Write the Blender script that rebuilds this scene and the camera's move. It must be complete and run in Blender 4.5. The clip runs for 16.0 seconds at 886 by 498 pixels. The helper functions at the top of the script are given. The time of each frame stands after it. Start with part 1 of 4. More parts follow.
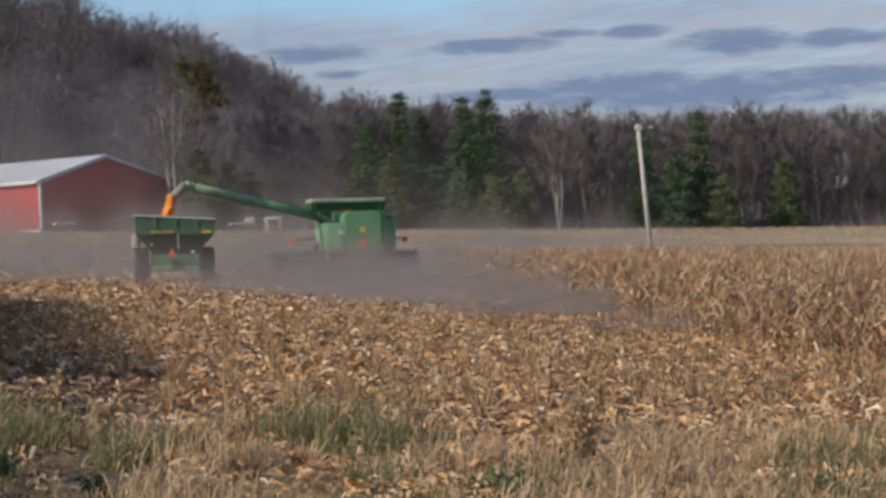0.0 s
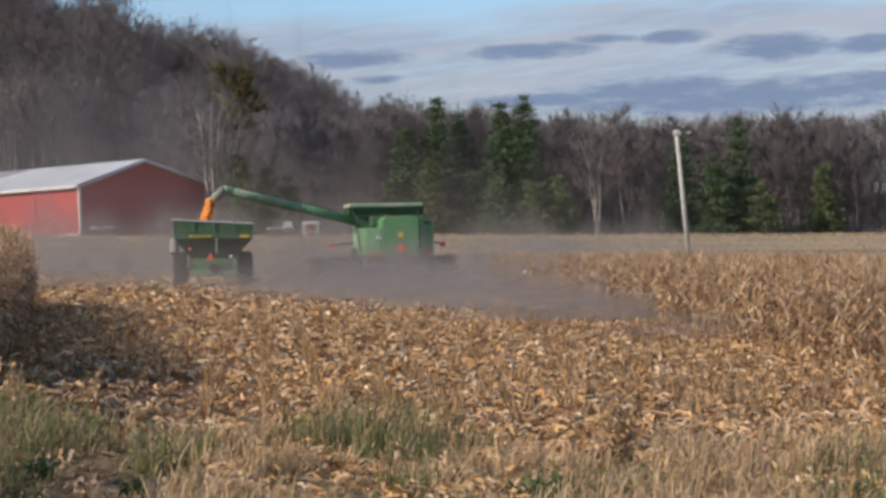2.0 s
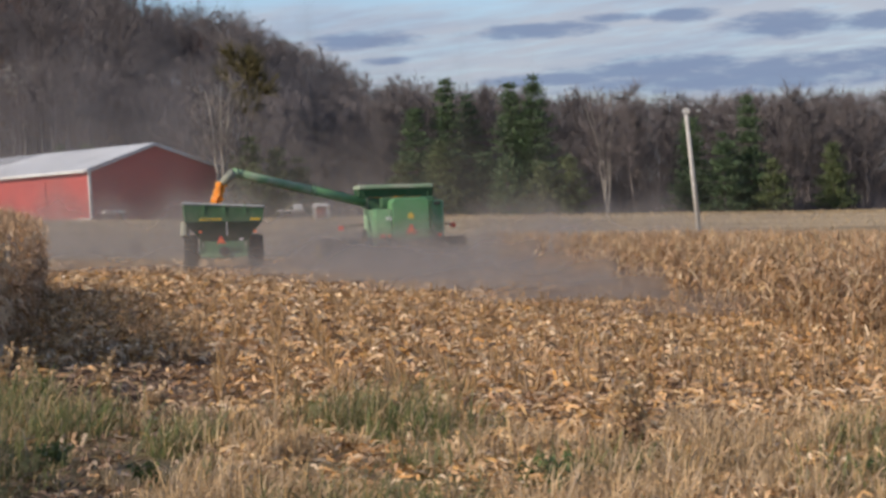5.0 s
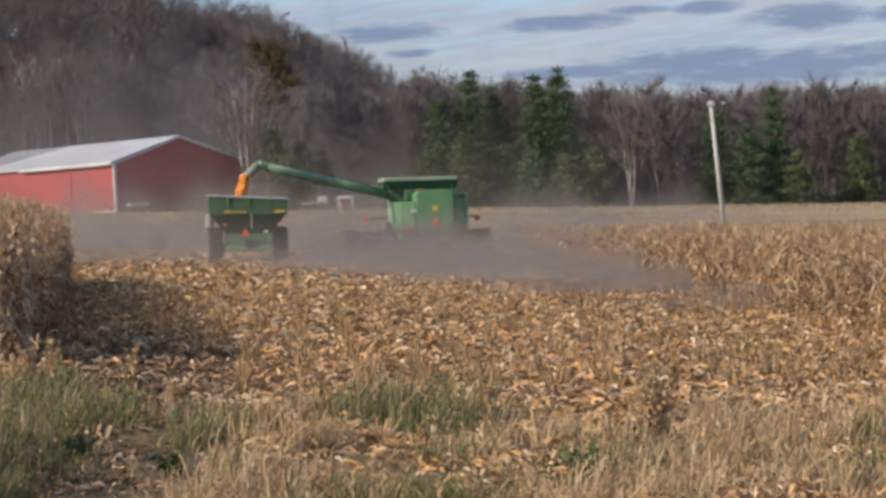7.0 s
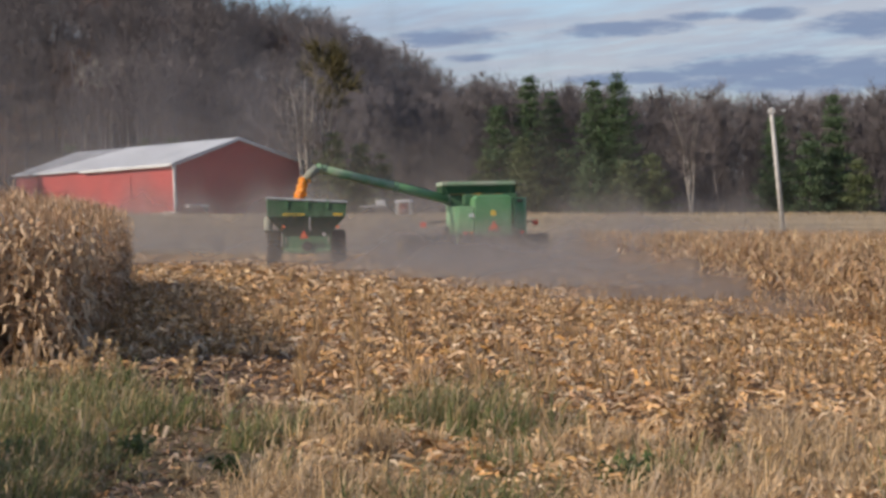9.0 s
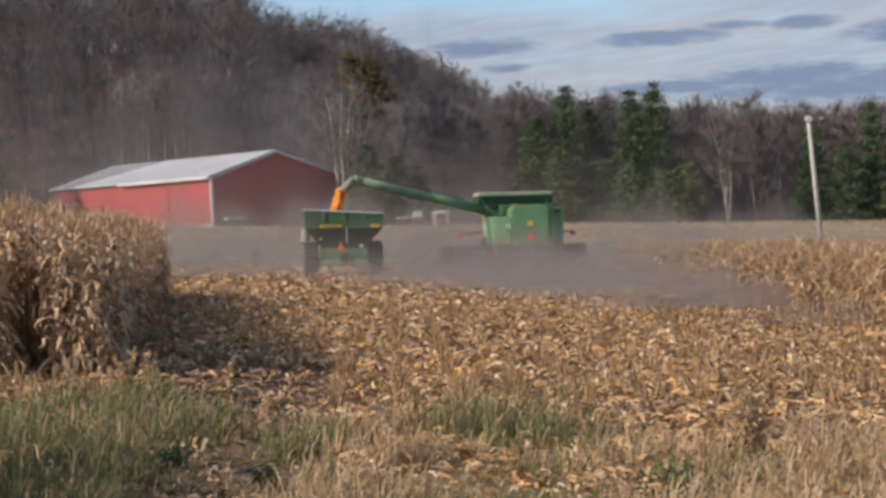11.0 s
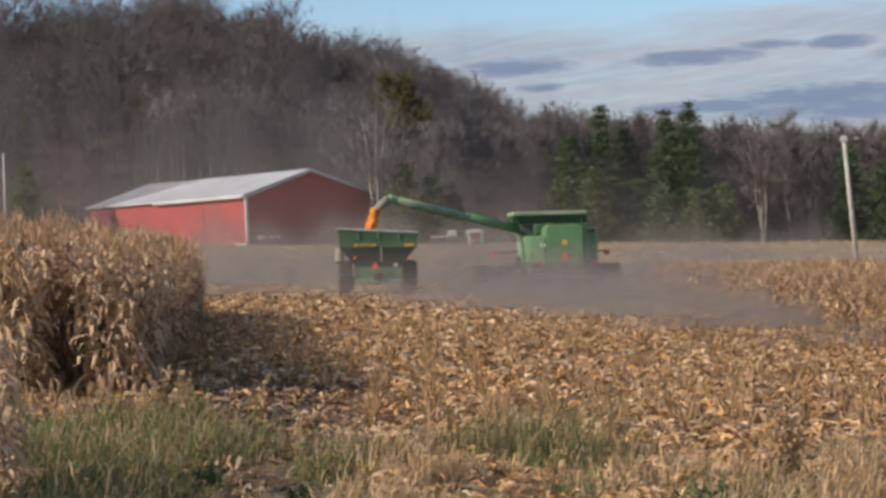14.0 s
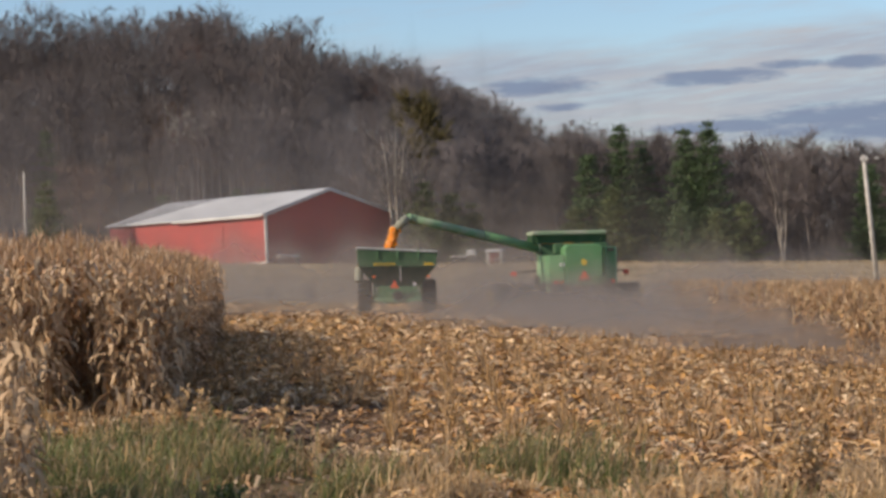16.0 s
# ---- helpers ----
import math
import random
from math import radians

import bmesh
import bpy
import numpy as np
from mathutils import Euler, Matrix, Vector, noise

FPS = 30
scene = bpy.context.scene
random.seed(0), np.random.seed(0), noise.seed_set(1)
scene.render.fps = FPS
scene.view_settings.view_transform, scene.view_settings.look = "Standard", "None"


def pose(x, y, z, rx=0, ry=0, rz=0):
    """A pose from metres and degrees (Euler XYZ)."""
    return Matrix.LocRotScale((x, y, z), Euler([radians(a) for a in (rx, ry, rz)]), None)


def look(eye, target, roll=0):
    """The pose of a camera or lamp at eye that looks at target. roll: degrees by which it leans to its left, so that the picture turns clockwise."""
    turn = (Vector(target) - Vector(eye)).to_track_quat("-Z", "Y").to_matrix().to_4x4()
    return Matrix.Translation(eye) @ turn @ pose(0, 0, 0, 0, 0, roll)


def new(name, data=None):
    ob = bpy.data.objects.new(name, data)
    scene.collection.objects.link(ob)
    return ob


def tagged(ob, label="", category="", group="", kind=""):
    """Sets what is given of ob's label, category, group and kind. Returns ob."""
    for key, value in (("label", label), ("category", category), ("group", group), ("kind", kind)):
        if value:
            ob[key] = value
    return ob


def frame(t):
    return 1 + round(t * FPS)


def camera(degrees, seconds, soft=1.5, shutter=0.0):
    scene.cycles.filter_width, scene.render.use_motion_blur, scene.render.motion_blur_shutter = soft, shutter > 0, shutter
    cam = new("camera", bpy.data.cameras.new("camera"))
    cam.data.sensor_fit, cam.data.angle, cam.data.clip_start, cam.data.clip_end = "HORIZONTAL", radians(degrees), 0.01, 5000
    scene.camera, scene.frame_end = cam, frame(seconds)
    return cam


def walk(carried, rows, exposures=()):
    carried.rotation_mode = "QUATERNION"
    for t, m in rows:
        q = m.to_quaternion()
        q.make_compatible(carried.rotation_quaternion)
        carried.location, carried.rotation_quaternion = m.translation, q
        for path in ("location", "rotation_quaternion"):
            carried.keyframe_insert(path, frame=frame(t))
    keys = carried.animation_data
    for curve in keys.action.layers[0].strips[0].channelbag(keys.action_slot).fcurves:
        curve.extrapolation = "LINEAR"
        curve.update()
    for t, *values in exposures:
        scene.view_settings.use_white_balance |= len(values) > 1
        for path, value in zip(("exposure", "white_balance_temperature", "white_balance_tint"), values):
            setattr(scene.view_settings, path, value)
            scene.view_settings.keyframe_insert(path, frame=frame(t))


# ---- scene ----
# ---------- camera: held at one spot, panning slowly ----------
EYE = 2.2
cam = camera(24.0, 16.0, 3.2)
ROWS = [
    (0.0, 89.325, 2.531, -6.054),
    (0.5, 89.553, 2.934, -5.838),
    (1.0, 89.646, 2.786, -5.286),
    (1.5, 89.605, 2.600, -4.997),
    (2.0, 89.508, 2.389, -5.017),
    (2.5, 89.483, 2.669, -4.943),
    (3.0, 89.494, 2.751, -4.825),
    (3.5, 89.453, 2.625, -4.728),
    (4.0, 89.322, 2.901, -4.750),
    (4.2, 89.235, 2.890, -4.815),
    (6.3, 88.880, 3.080, -4.470),
    (6.5, 88.878, 2.983, -4.348),
    (7.0, 88.822, 2.931, -4.066),
    (7.5, 88.771, 2.824, -3.703),
    (8.0, 88.782, 2.770, -3.304),
    (8.5, 88.860, 2.717, -2.871),
    (9.0, 89.018, 2.329, -2.466),
    (9.2, 89.066, 2.360, -2.330),
    (11.3, 89.440, 2.680, -1.345),
    (11.5, 89.504, 2.619, -1.274),
    (12.0, 89.632, 2.592, -1.129),
    (12.5, 89.706, 2.435, -1.023),
    (13.0, 89.745, 2.499, -0.908),
    (13.5, 89.814, 2.429, -0.740),
    (14.0, 89.930, 2.610, -0.508),
    (14.5, 90.130, 2.502, -0.317),
    (15.0, 90.311, 2.347, -0.184),
    (15.5, 90.429, 2.370, -0.070),
    (16.0, 90.482, 2.500, 0.021),
]
walk(cam, [(t, pose(0, 0, EYE, rx, ry, rz)) for t, rx, ry, rz in ROWS],
     exposures=[(0.0, -0.14, 6100, 10), (1.0, -0.12, 6150, 10), (2.0, 0.02, 6200, 10), (7.0, 0.10, 6350, 10), (9.0, 0.10, 6350, 10), (11.5, 0.06, 6450, 10), (14.0, 0.04, 6550, 10), (16.0, 0.04, 6800, 10)])

# ---------- sky, sun ----------
SUN_AZ, SUN_EL = radians(-111), radians(29)
world = bpy.data.worlds.new("sky")
scene.world = world
world.use_nodes = True
wn, wl = world.node_tree.nodes, world.node_tree.links
wn.clear()


def math_node(tree, op, a, b=None, c=None, clamp=False):
    n = tree.nodes.new("ShaderNodeMath")
    n.operation, n.use_clamp = op, clamp
    for i, v in enumerate((a, b, c)):
        if v is None:
            continue
        if isinstance(v, (int, float)):
            n.inputs[i].default_value = v
        else:
            tree.links.new(v, n.inputs[i])
    return n.outputs[0]


def mix_colour(tree, fac, a, b, blend="MIX"):
    n = tree.nodes.new("ShaderNodeMix")
    n.data_type, n.blend_type = "RGBA", blend
    for i, v in ((0, fac), (6, a), (7, b)):
        if isinstance(v, (int, float)):
            n.inputs[i].default_value = v
        elif isinstance(v, tuple):
            n.inputs[i].default_value = (*v, 1)
        else:
            tree.links.new(v, n.inputs[i])
    return n.outputs[2]


def noise_node(tree, vec, scale, detail=3.0, rough=0.55):
    n = tree.nodes.new("ShaderNodeTexNoise")
    n.inputs["Scale"].default_value, n.inputs["Detail"].default_value = scale, detail
    n.inputs["Roughness"].default_value = rough
    if vec is not None:
        tree.links.new(vec, n.inputs["Vector"])
    return n.outputs[0]


def ramp(tree, fac, lo, hi):
    n = tree.nodes.new("ShaderNodeMapRange")
    n.interpolation_type = "SMOOTHSTEP"
    tree.links.new(fac, n.inputs[0])
    n.inputs[1].default_value, n.inputs[2].default_value = lo, hi
    return n.outputs[0]


wt = world.node_tree
sky = wn.new("ShaderNodeTexSky")
sky.sky_type, sky.sun_disc = "NISHITA", False
sky.sun_elevation, sky.sun_rotation = SUN_EL, SUN_AZ
sky.air_density, sky.dust_density, sky.ozone_density = 1.0, 0.6, 2.0
wc = wn.new("ShaderNodeTexCoord")
sep = wn.new("ShaderNodeSeparateXYZ")
wl.new(wc.outputs["Generated"], sep.inputs[0])
az = math_node(wt, "ARCTAN2", sep.outputs[0], sep.outputs[1])
el = sep.outputs[2]
flat = wn.new("ShaderNodeCombineXYZ")
wl.new(az, flat.inputs[0])
wl.new(math_node(wt, "MULTIPLY", el, 4.5), flat.inputs[1])
thin = noise_node(wt, flat.outputs[0], 7.0, 5, 0.5)
fine = noise_node(wt, flat.outputs[0], 42.0, 7, 0.68)
# thin white cloud nearly everywhere, with a bluer gap higher up
gap = math_node(wt, "MULTIPLY", ramp(wt, el, 0.085, 0.125), math_node(wt, "MULTIPLY_ADD", ramp(wt, el, 0.22, 0.5), -0.55, 1.0))
veil = math_node(wt, "SUBTRACT", math_node(wt, "ADD", thin, 0.32), math_node(wt, "MULTIPLY", gap, 0.6), clamp=True)
veil = ramp(wt, veil, 0.38, 0.80)
base = mix_colour(wt, 1.0, sky.outputs[0], (0.12, 0.13, 0.145), "MULTIPLY")
# drawn-out wisps, brighter and greyer by turns
drawn = wn.new("ShaderNodeCombineXYZ")
wl.new(math_node(wt, "MULTIPLY_ADD", el, 1.5, az), drawn.inputs[0])
wl.new(math_node(wt, "MULTIPLY_ADD", az, -0.9, math_node(wt, "MULTIPLY", el, 9.0)), drawn.inputs[1])
wisp = noise_node(wt, drawn.outputs[0], 8.0, 7, 0.62)
puff = noise_node(wt, drawn.outputs[0], 26.0, 6, 0.6)
white = mix_colour(wt, ramp(wt, wisp, 0.3, 0.7), (0.36, 0.395, 0.495), (0.465, 0.47, 0.52))
veil = math_node(wt, "MULTIPLY", veil, math_node(wt, "MULTIPLY_ADD", ramp(wt, puff, 0.3, 0.6), 0.35, 0.65))
veil = math_node(wt, "ADD", veil, math_node(wt, "MULTIPLY", ramp(wt, wisp, 0.5, 0.7), 0.3), clamp=True)
base = mix_colour(wt, math_node(wt, "MULTIPLY", veil, 0.88), base, white)
# long flat grey-blue cloud banks: azimuth, height, half width, half thickness
BANKS = [(0.235, 0.0575, 0.095, 0.0085), (0.0487, 0.0836, 0.0271, 0.0043), (0.0591, 0.0738, 0.0122, 0.0022), (0.1314, 0.0841, 0.0339, 0.0038), (0.1694, 0.0881, 0.0163, 0.0024),
         (0.2017, 0.0876, 0.0176, 0.0033), (0.2482, 0.0808, 0.0298, 0.0065), (0.2956, 0.0791, 0.0298, 0.0043), (0.1885, 0.0626, 0.0515, 0.0065),
         (0.1398, 0.0606, 0.0352, 0.0038), (0.3001, 0.0612, 0.0339, 0.0054)]
dark = None
for a0, e0, ra, re in BANKS:
    wob = math_node(wt, "MULTIPLY", math_node(wt, "SUBTRACT", fine, 0.5), 3.4)
    dx = math_node(wt, "DIVIDE", math_node(wt, "SUBTRACT", az, a0), ra)
    dz = math_node(wt, "DIVIDE", math_node(wt, "SUBTRACT", el, e0), re)
    rr = math_node(wt, "ADD", math_node(wt, "ADD", math_node(wt, "MULTIPLY", dx, dx), math_node(wt, "MULTIPLY", dz, dz)), wob)
    one = math_node(wt, "SUBTRACT", 1.0, ramp(wt, rr, 0.1, 1.5))
    dark = one if dark is None else math_node(wt, "MAXIMUM", dark, one)
base = mix_colour(wt, math_node(wt, "MULTIPLY", dark, 0.85), base, (0.19, 0.25, 0.385))
bg = wn.new("ShaderNodeBackground")
wl.new(base, bg.inputs[0])
bg.inputs[1].default_value = 1.0
wo = wn.new("ShaderNodeOutputWorld")
wl.new(bg.outputs[0], wo.inputs[0])

sun = new("sun", bpy.data.lights.new("sun", "SUN"))
sun.data.energy, sun.data.angle, sun.data.color = 5.0, radians(0.8), (1.0, 0.86, 0.70)
sun_way = Vector((math.sin(SUN_AZ) * math.cos(SUN_EL), math.cos(SUN_AZ) * math.cos(SUN_EL), math.sin(SUN_EL)))
sun.matrix_world = look(sun_way * 100, (0, 0, 0))


# ---------- materials ----------
def material(name, c1, c2, scale=3.0, rough=0.85, bump=0.3, metal=0.0, fine=25.0, island=0.0, spec=0.3, translucent=0.0, c3=None):
    """Two-scale mottled surface; island: spread of tone between loose pieces."""
    m = bpy.data.materials.new(name)
    m.use_nodes = True
    t = m.node_tree
    b = t.nodes["Principled BSDF"]
    tc = t.nodes.new("ShaderNodeTexCoord").outputs["Object"]
    big, small = noise_node(t, tc, scale, 4), noise_node(t, tc, scale * fine, 3)
    col = mix_colour(t, ramp(t, big, 0.32, 0.68), c1, c2)
    col = mix_colour(t, math_node(t, "MULTIPLY", ramp(t, small, 0.35, 0.75), 0.45), col, tuple(0.55 * v for v in c1))
    if island:
        g = t.nodes.new("ShaderNodeNewGeometry").outputs["Random Per Island"]
        if c3:
            col = mix_colour(t, ramp(t, g, 0.55, 1.0), col, c3)
        hsv = t.nodes.new("ShaderNodeHueSaturation")
        t.links.new(col, hsv.inputs["Color"])
        k = math_node(t, "FRACT", math_node(t, "MULTIPLY", g, 7.31))
        t.links.new(math_node(t, "MULTIPLY_ADD", k, 2 * island, 1 - island), hsv.inputs["Value"])
        t.links.new(math_node(t, "MULTIPLY_ADD", math_node(t, "FRACT", math_node(t, "MULTIPLY", g, 13.7)), 0.34, 0.82), hsv.inputs["Saturation"])
        col = hsv.outputs[0]
    t.links.new(col, b.inputs["Base Color"])
    b.inputs["Roughness"].default_value, b.inputs["Metallic"].default_value = rough, metal
    b.inputs["Specular IOR Level"].default_value = spec
    if bump:
        bn = t.nodes.new("ShaderNodeBump")
        bn.inputs["Strength"].default_value, bn.inputs["Distance"].default_value = bump, 0.02
        t.links.new(small, bn.inputs["Height"])
        t.links.new(bn.outputs[0], b.inputs["Normal"])
    if translucent:
        tr = t.nodes.new("ShaderNodeBsdfTranslucent")
        t.links.new(col, tr.inputs[0])
        ms = t.nodes.new("ShaderNodeMixShader")
        ms.inputs[0].default_value = translucent
        t.links.new(b.outputs[0], ms.inputs[1])
        t.links.new(tr.outputs[0], ms.inputs[2])
        t.links.new(ms.outputs[0], t.nodes["Material Output"].inputs[0])
    return m


GREEN = material("green_paint", (0.09, 0.235, 0.09), (0.13, 0.265, 0.125), 1.2, 0.5, 0.1, spec=0.4, fine=12)
GREEN_DUSTY = material("dusty_green_paint", (0.17, 0.31, 0.16), (0.31, 0.37, 0.26), 1.5, 0.75, 0.15, fine=14)
GREEN_CART = material("faded_green_paint", (0.095, 0.21, 0.10), (0.15, 0.24, 0.135), 1.2, 0.65, 0.15, fine=14)
GREEN_DARK = material("dark_green_paint", (0.035, 0.10, 0.045), (0.07, 0.12, 0.065), 2, 0.7, 0.15)
YELLOW = material("yellow_paint", (0.75, 0.50, 0.03), (0.62, 0.42, 0.05), 4, 0.5, 0.1)
RUBBER = material("black_rubber", (0.02, 0.019, 0.018), (0.05, 0.043, 0.036), 3, 0.9, 0.4)
DARK = material("dark_metal", (0.03, 0.03, 0.028), (0.07, 0.06, 0.05), 3, 0.7, 0.2)
GREY_TARP = material("grey_rim", (0.30, 0.31, 0.30), (0.42, 0.42, 0.40), 2, 0.7, 0.1)
RED_LENS = material("red_reflector", (0.85, 0.06, 0.03), (0.75, 0.09, 0.04), 6, 0.35, 0.0)
ORANGE_LENS = material("orange_reflector", (0.9, 0.22, 0.04), (0.8, 0.16, 0.03), 6, 0.35, 0.0)
WHITE = material("white_paint", (0.72, 0.72, 0.70), (0.60, 0.60, 0.57), 2, 0.6, 0.1)
GLASS_DARK = material("tinted_cab_glass", (0.02, 0.025, 0.03), (0.03, 0.035, 0.04), 1, 0.08, 0.0, spec=0.6)
SPOUT = material("dusty_spout_rubber", (0.30, 0.29, 0.23), (0.22, 0.23, 0.18), 2, 0.85, 0.2)
TANK_RIM = material("dusty_tank_rim", (0.22, 0.30, 0.19), (0.33, 0.34, 0.26), 1.5, 0.85, 0.15, fine=14)
GRAIN = material("corn_grain", (0.90, 0.36, 0.03), (0.80, 0.28, 0.02), 9, 0.6, 0.3, island=0.25)
BARN_RED = material("red_steel_siding", (0.40, 0.075, 0.066), (0.34, 0.072, 0.066), 0.35, 0.55, 0.1, fine=9)
ROOF = material("galvanised_roof", (0.66, 0.66, 0.66), (0.56, 0.56, 0.57), 0.25, 0.5, 0.1, metal=0.1, fine=14)
TRIM = material("white_trim", (0.66, 0.65, 0.62), (0.54, 0.53, 0.50), 1, 0.6, 0.1)
POLE = material("weathered_pole_wood", (0.50, 0.47, 0.43), (0.38, 0.35, 0.315), 2.0, 0.9, 0.4)
WOOD_RED = material("red_boards", (0.34, 0.07, 0.05), (0.25, 0.06, 0.05), 2, 0.8, 0.2)
BARK = material("bare_twigs", (0.176, 0.148, 0.142), (0.114, 0.098, 0.095), 0.03, 0.95, 0.0, fine=30, island=0.16)
BARK_WARM = material("russet_twigs", (0.19, 0.115, 0.09), (0.14, 0.093, 0.075), 0.05, 0.95, 0.0, fine=40, island=0.35)
BARK_PALE = material("pale_bark", (0.40, 0.365, 0.325), (0.27, 0.24, 0.21), 0.8, 0.9, 0.2, island=0.25)
BARK_GREY = material("grey_poplar_twigs", (0.25, 0.22, 0.195), (0.17, 0.148, 0.135), 0.8, 0.9, 0.0, island=0.25)
LEAF_OCHRE = material("late_leaves", (0.16, 0.127, 0.05), (0.11, 0.095, 0.045), 0.5, 0.9, 0.0, island=0.4, translucent=0.3)
NEEDLES = material("conifer_needles", (0.10, 0.145, 0.068), (0.07, 0.105, 0.052), 0.3, 0.8, 0.0, island=0.45, translucent=0.15)
NEEDLES_WARM = material("yellowing_needles", (0.125, 0.148, 0.062), (0.09, 0.115, 0.05), 0.3, 0.8, 0.0, island=0.45, translucent=0.15)
CORN = material("dry_corn_leaf", (0.51, 0.325, 0.175), (0.32, 0.168, 0.082), 2.0, 0.8, 0.2, island=0.48, translucent=0.12, c3=(0.66, 0.505, 0.355))
CORN_FAR = material("dry_corn_far", (0.45, 0.29, 0.16), (0.33, 0.19, 0.10), 0.4, 0.85, 0.0, island=0.42, translucent=0.2, c3=(0.60, 0.45, 0.27))
HUSK = material("corn_residue", (0.58, 0.36, 0.168), (0.385, 0.2, 0.086), 0.8, 0.85, 0.2, island=0.46, translucent=0.1, c3=(0.63, 0.475, 0.30))
# damp husks; the lane's shade is put into this darker brown too
HUSK_DARK = material("damp_shaded_husks", (0.21, 0.13, 0.08), (0.14, 0.082, 0.05), 0.8, 0.85, 0.2, island=0.5, c3=(0.38, 0.27, 0.18))
STUB = material("cut_corn_stubble", (0.40, 0.26, 0.13), (0.27, 0.16, 0.08), 1.0, 0.85, 0.1, island=0.4)
WEED_GREEN = material("weed_leaf", (0.085, 0.125, 0.045), (0.13, 0.155, 0.06), 4.0, 0.7, 0.1, island=0.35, translucent=0.2)
WEED_BROWN = material("dead_weed", (0.25, 0.16, 0.095), (0.36, 0.235, 0.135), 4.0, 0.9, 0.1, island=0.4)
PASTURE = material("pasture_grass", (0.44, 0.34, 0.21), (0.36, 0.27, 0.16), 0.1, 0.9, 0.0, island=0.2, translucent=0.2)
DRY_GRASS = material("dry_grass", (0.58, 0.41, 0.235), (0.43, 0.295, 0.16), 0.5, 0.85, 0.0, island=0.5, translucent=0.25)
GREEN_GRASS = material("green_grass", (0.125, 0.155, 0.05), (0.215, 0.205, 0.088), 0.6, 0.8, 0.0, island=0.5, translucent=0.3)


def dust_material(name, c1, c2, most, patch_scale):
    """Thin hanging dust: billowing, thick near the ground, fading out upward and sideways (v is height, u runs along the veil)."""
    m = bpy.data.materials.new(name)
    m.use_nodes = True
    t = m.node_tree
    b = t.nodes["Principled BSDF"]
    gp_ = t.nodes.new("ShaderNodeNewGeometry").outputs["Position"]
    uv = t.nodes.new("ShaderNodeSeparateXYZ")
    t.links.new(t.nodes.new("ShaderNodeTexCoord").outputs["UV"], uv.inputs[0])
    n1, n2 = noise_node(t, gp_, patch_scale, 4, 0.55), noise_node(t, gp_, patch_scale * 4.5, 4, 0.6)
    body = math_node(t, "ADD", math_node(t, "MULTIPLY", n1, 0.7), math_node(t, "MULTIPLY", n2, 0.3))
    lift = math_node(t, "ADD", uv.outputs[1], math_node(t, "MULTIPLY_ADD", body, -1.3, 0.65))
    up = math_node(t, "SUBTRACT", 1.0, ramp(t, lift, 0.0, 0.95))
    side = math_node(t, "MULTIPLY", ramp(t, uv.outputs[0], 0.0, 0.3), math_node(t, "SUBTRACT", 1.0, ramp(t, uv.outputs[0], 0.7, 1.0)))
    foot = ramp(t, uv.outputs[1], 0.0, 0.10)
    top = math_node(t, "SUBTRACT", 1.0, ramp(t, uv.outputs[1], 0.6, 1.0))
    thick = math_node(t, "MULTIPLY", math_node(t, "MULTIPLY", up, side), math_node(t, "MULTIPLY", foot, top))
    thick = math_node(t, "MULTIPLY", thick, math_node(t, "MULTIPLY", ramp(t, body, 0.0, 0.42), most), clamp=True)
    col = mix_colour(t, n1, c1, c2)
    t.links.new(col, b.inputs["Base Color"])
    b.inputs["Roughness"].default_value, b.inputs["Specular IOR Level"].default_value = 1.0, 0.0
    tr, ms = t.nodes.new("ShaderNodeBsdfTranslucent"), t.nodes.new("ShaderNodeMixShader")
    t.links.new(col, tr.inputs[0])
    ms.inputs[0].default_value = 0.5
    t.links.new(b.outputs[0], ms.inputs[1])
    t.links.new(tr.outputs[0], ms.inputs[2])
    clear, mv = t.nodes.new("ShaderNodeBsdfTransparent"), t.nodes.new("ShaderNodeMixShader")
    t.links.new(thick, mv.inputs[0])
    t.links.new(clear.outputs[0], mv.inputs[1])
    t.links.new(ms.outputs[0], mv.inputs[2])
    t.links.new(mv.outputs[0], t.nodes["Material Output"].inputs[0])
    return m


DUST = dust_material("airborne_dust", (0.50, 0.43, 0.375), (0.42, 0.365, 0.32), 0.88, 0.11)
DUST_THIN = dust_material("thinning_dust", (0.46, 0.395, 0.34), (0.40, 0.345, 0.30), 0.56, 0.06)
DUST_FAR = dust_material("far_dust", (0.40, 0.35, 0.31), (0.37, 0.325, 0.29), 0.29, 0.02)
DUST_HIGH = dust_material("dusty_haze", (0.31, 0.282, 0.272), (0.27, 0.245, 0.235), 0.47, 0.011)


# ---------- geometry helpers ----------
def raw_mesh(name, V, F):
    V, F = np.asarray(V, dtype=np.float32), np.asarray(F, dtype=np.int32)
    me = bpy.data.meshes.new(name)
    n, k = F.shape
    me.vertices.add(len(V))
    me.vertices.foreach_set("co", V.ravel())
    me.loops.add(n * k)
    me.loops.foreach_set("vertex_index", F.ravel())
    me.polygons.add(n)
    me.polygons.foreach_set("loop_start", np.arange(0, n * k, k, dtype=np.int32))
    me.update(calc_edges=True)
    return me


def stuff(name, V, F, mat, label, category, kind="stuff"):
    me = raw_mesh(name, V, F)
    me.materials.append(mat)
    return tagged(new(name, me), label, category, kind=kind)


def thing(name, m, label, category, group="", kind=""):
    ob = new(name)
    ob.matrix_world = m
    return tagged(ob, label, category, group, kind)


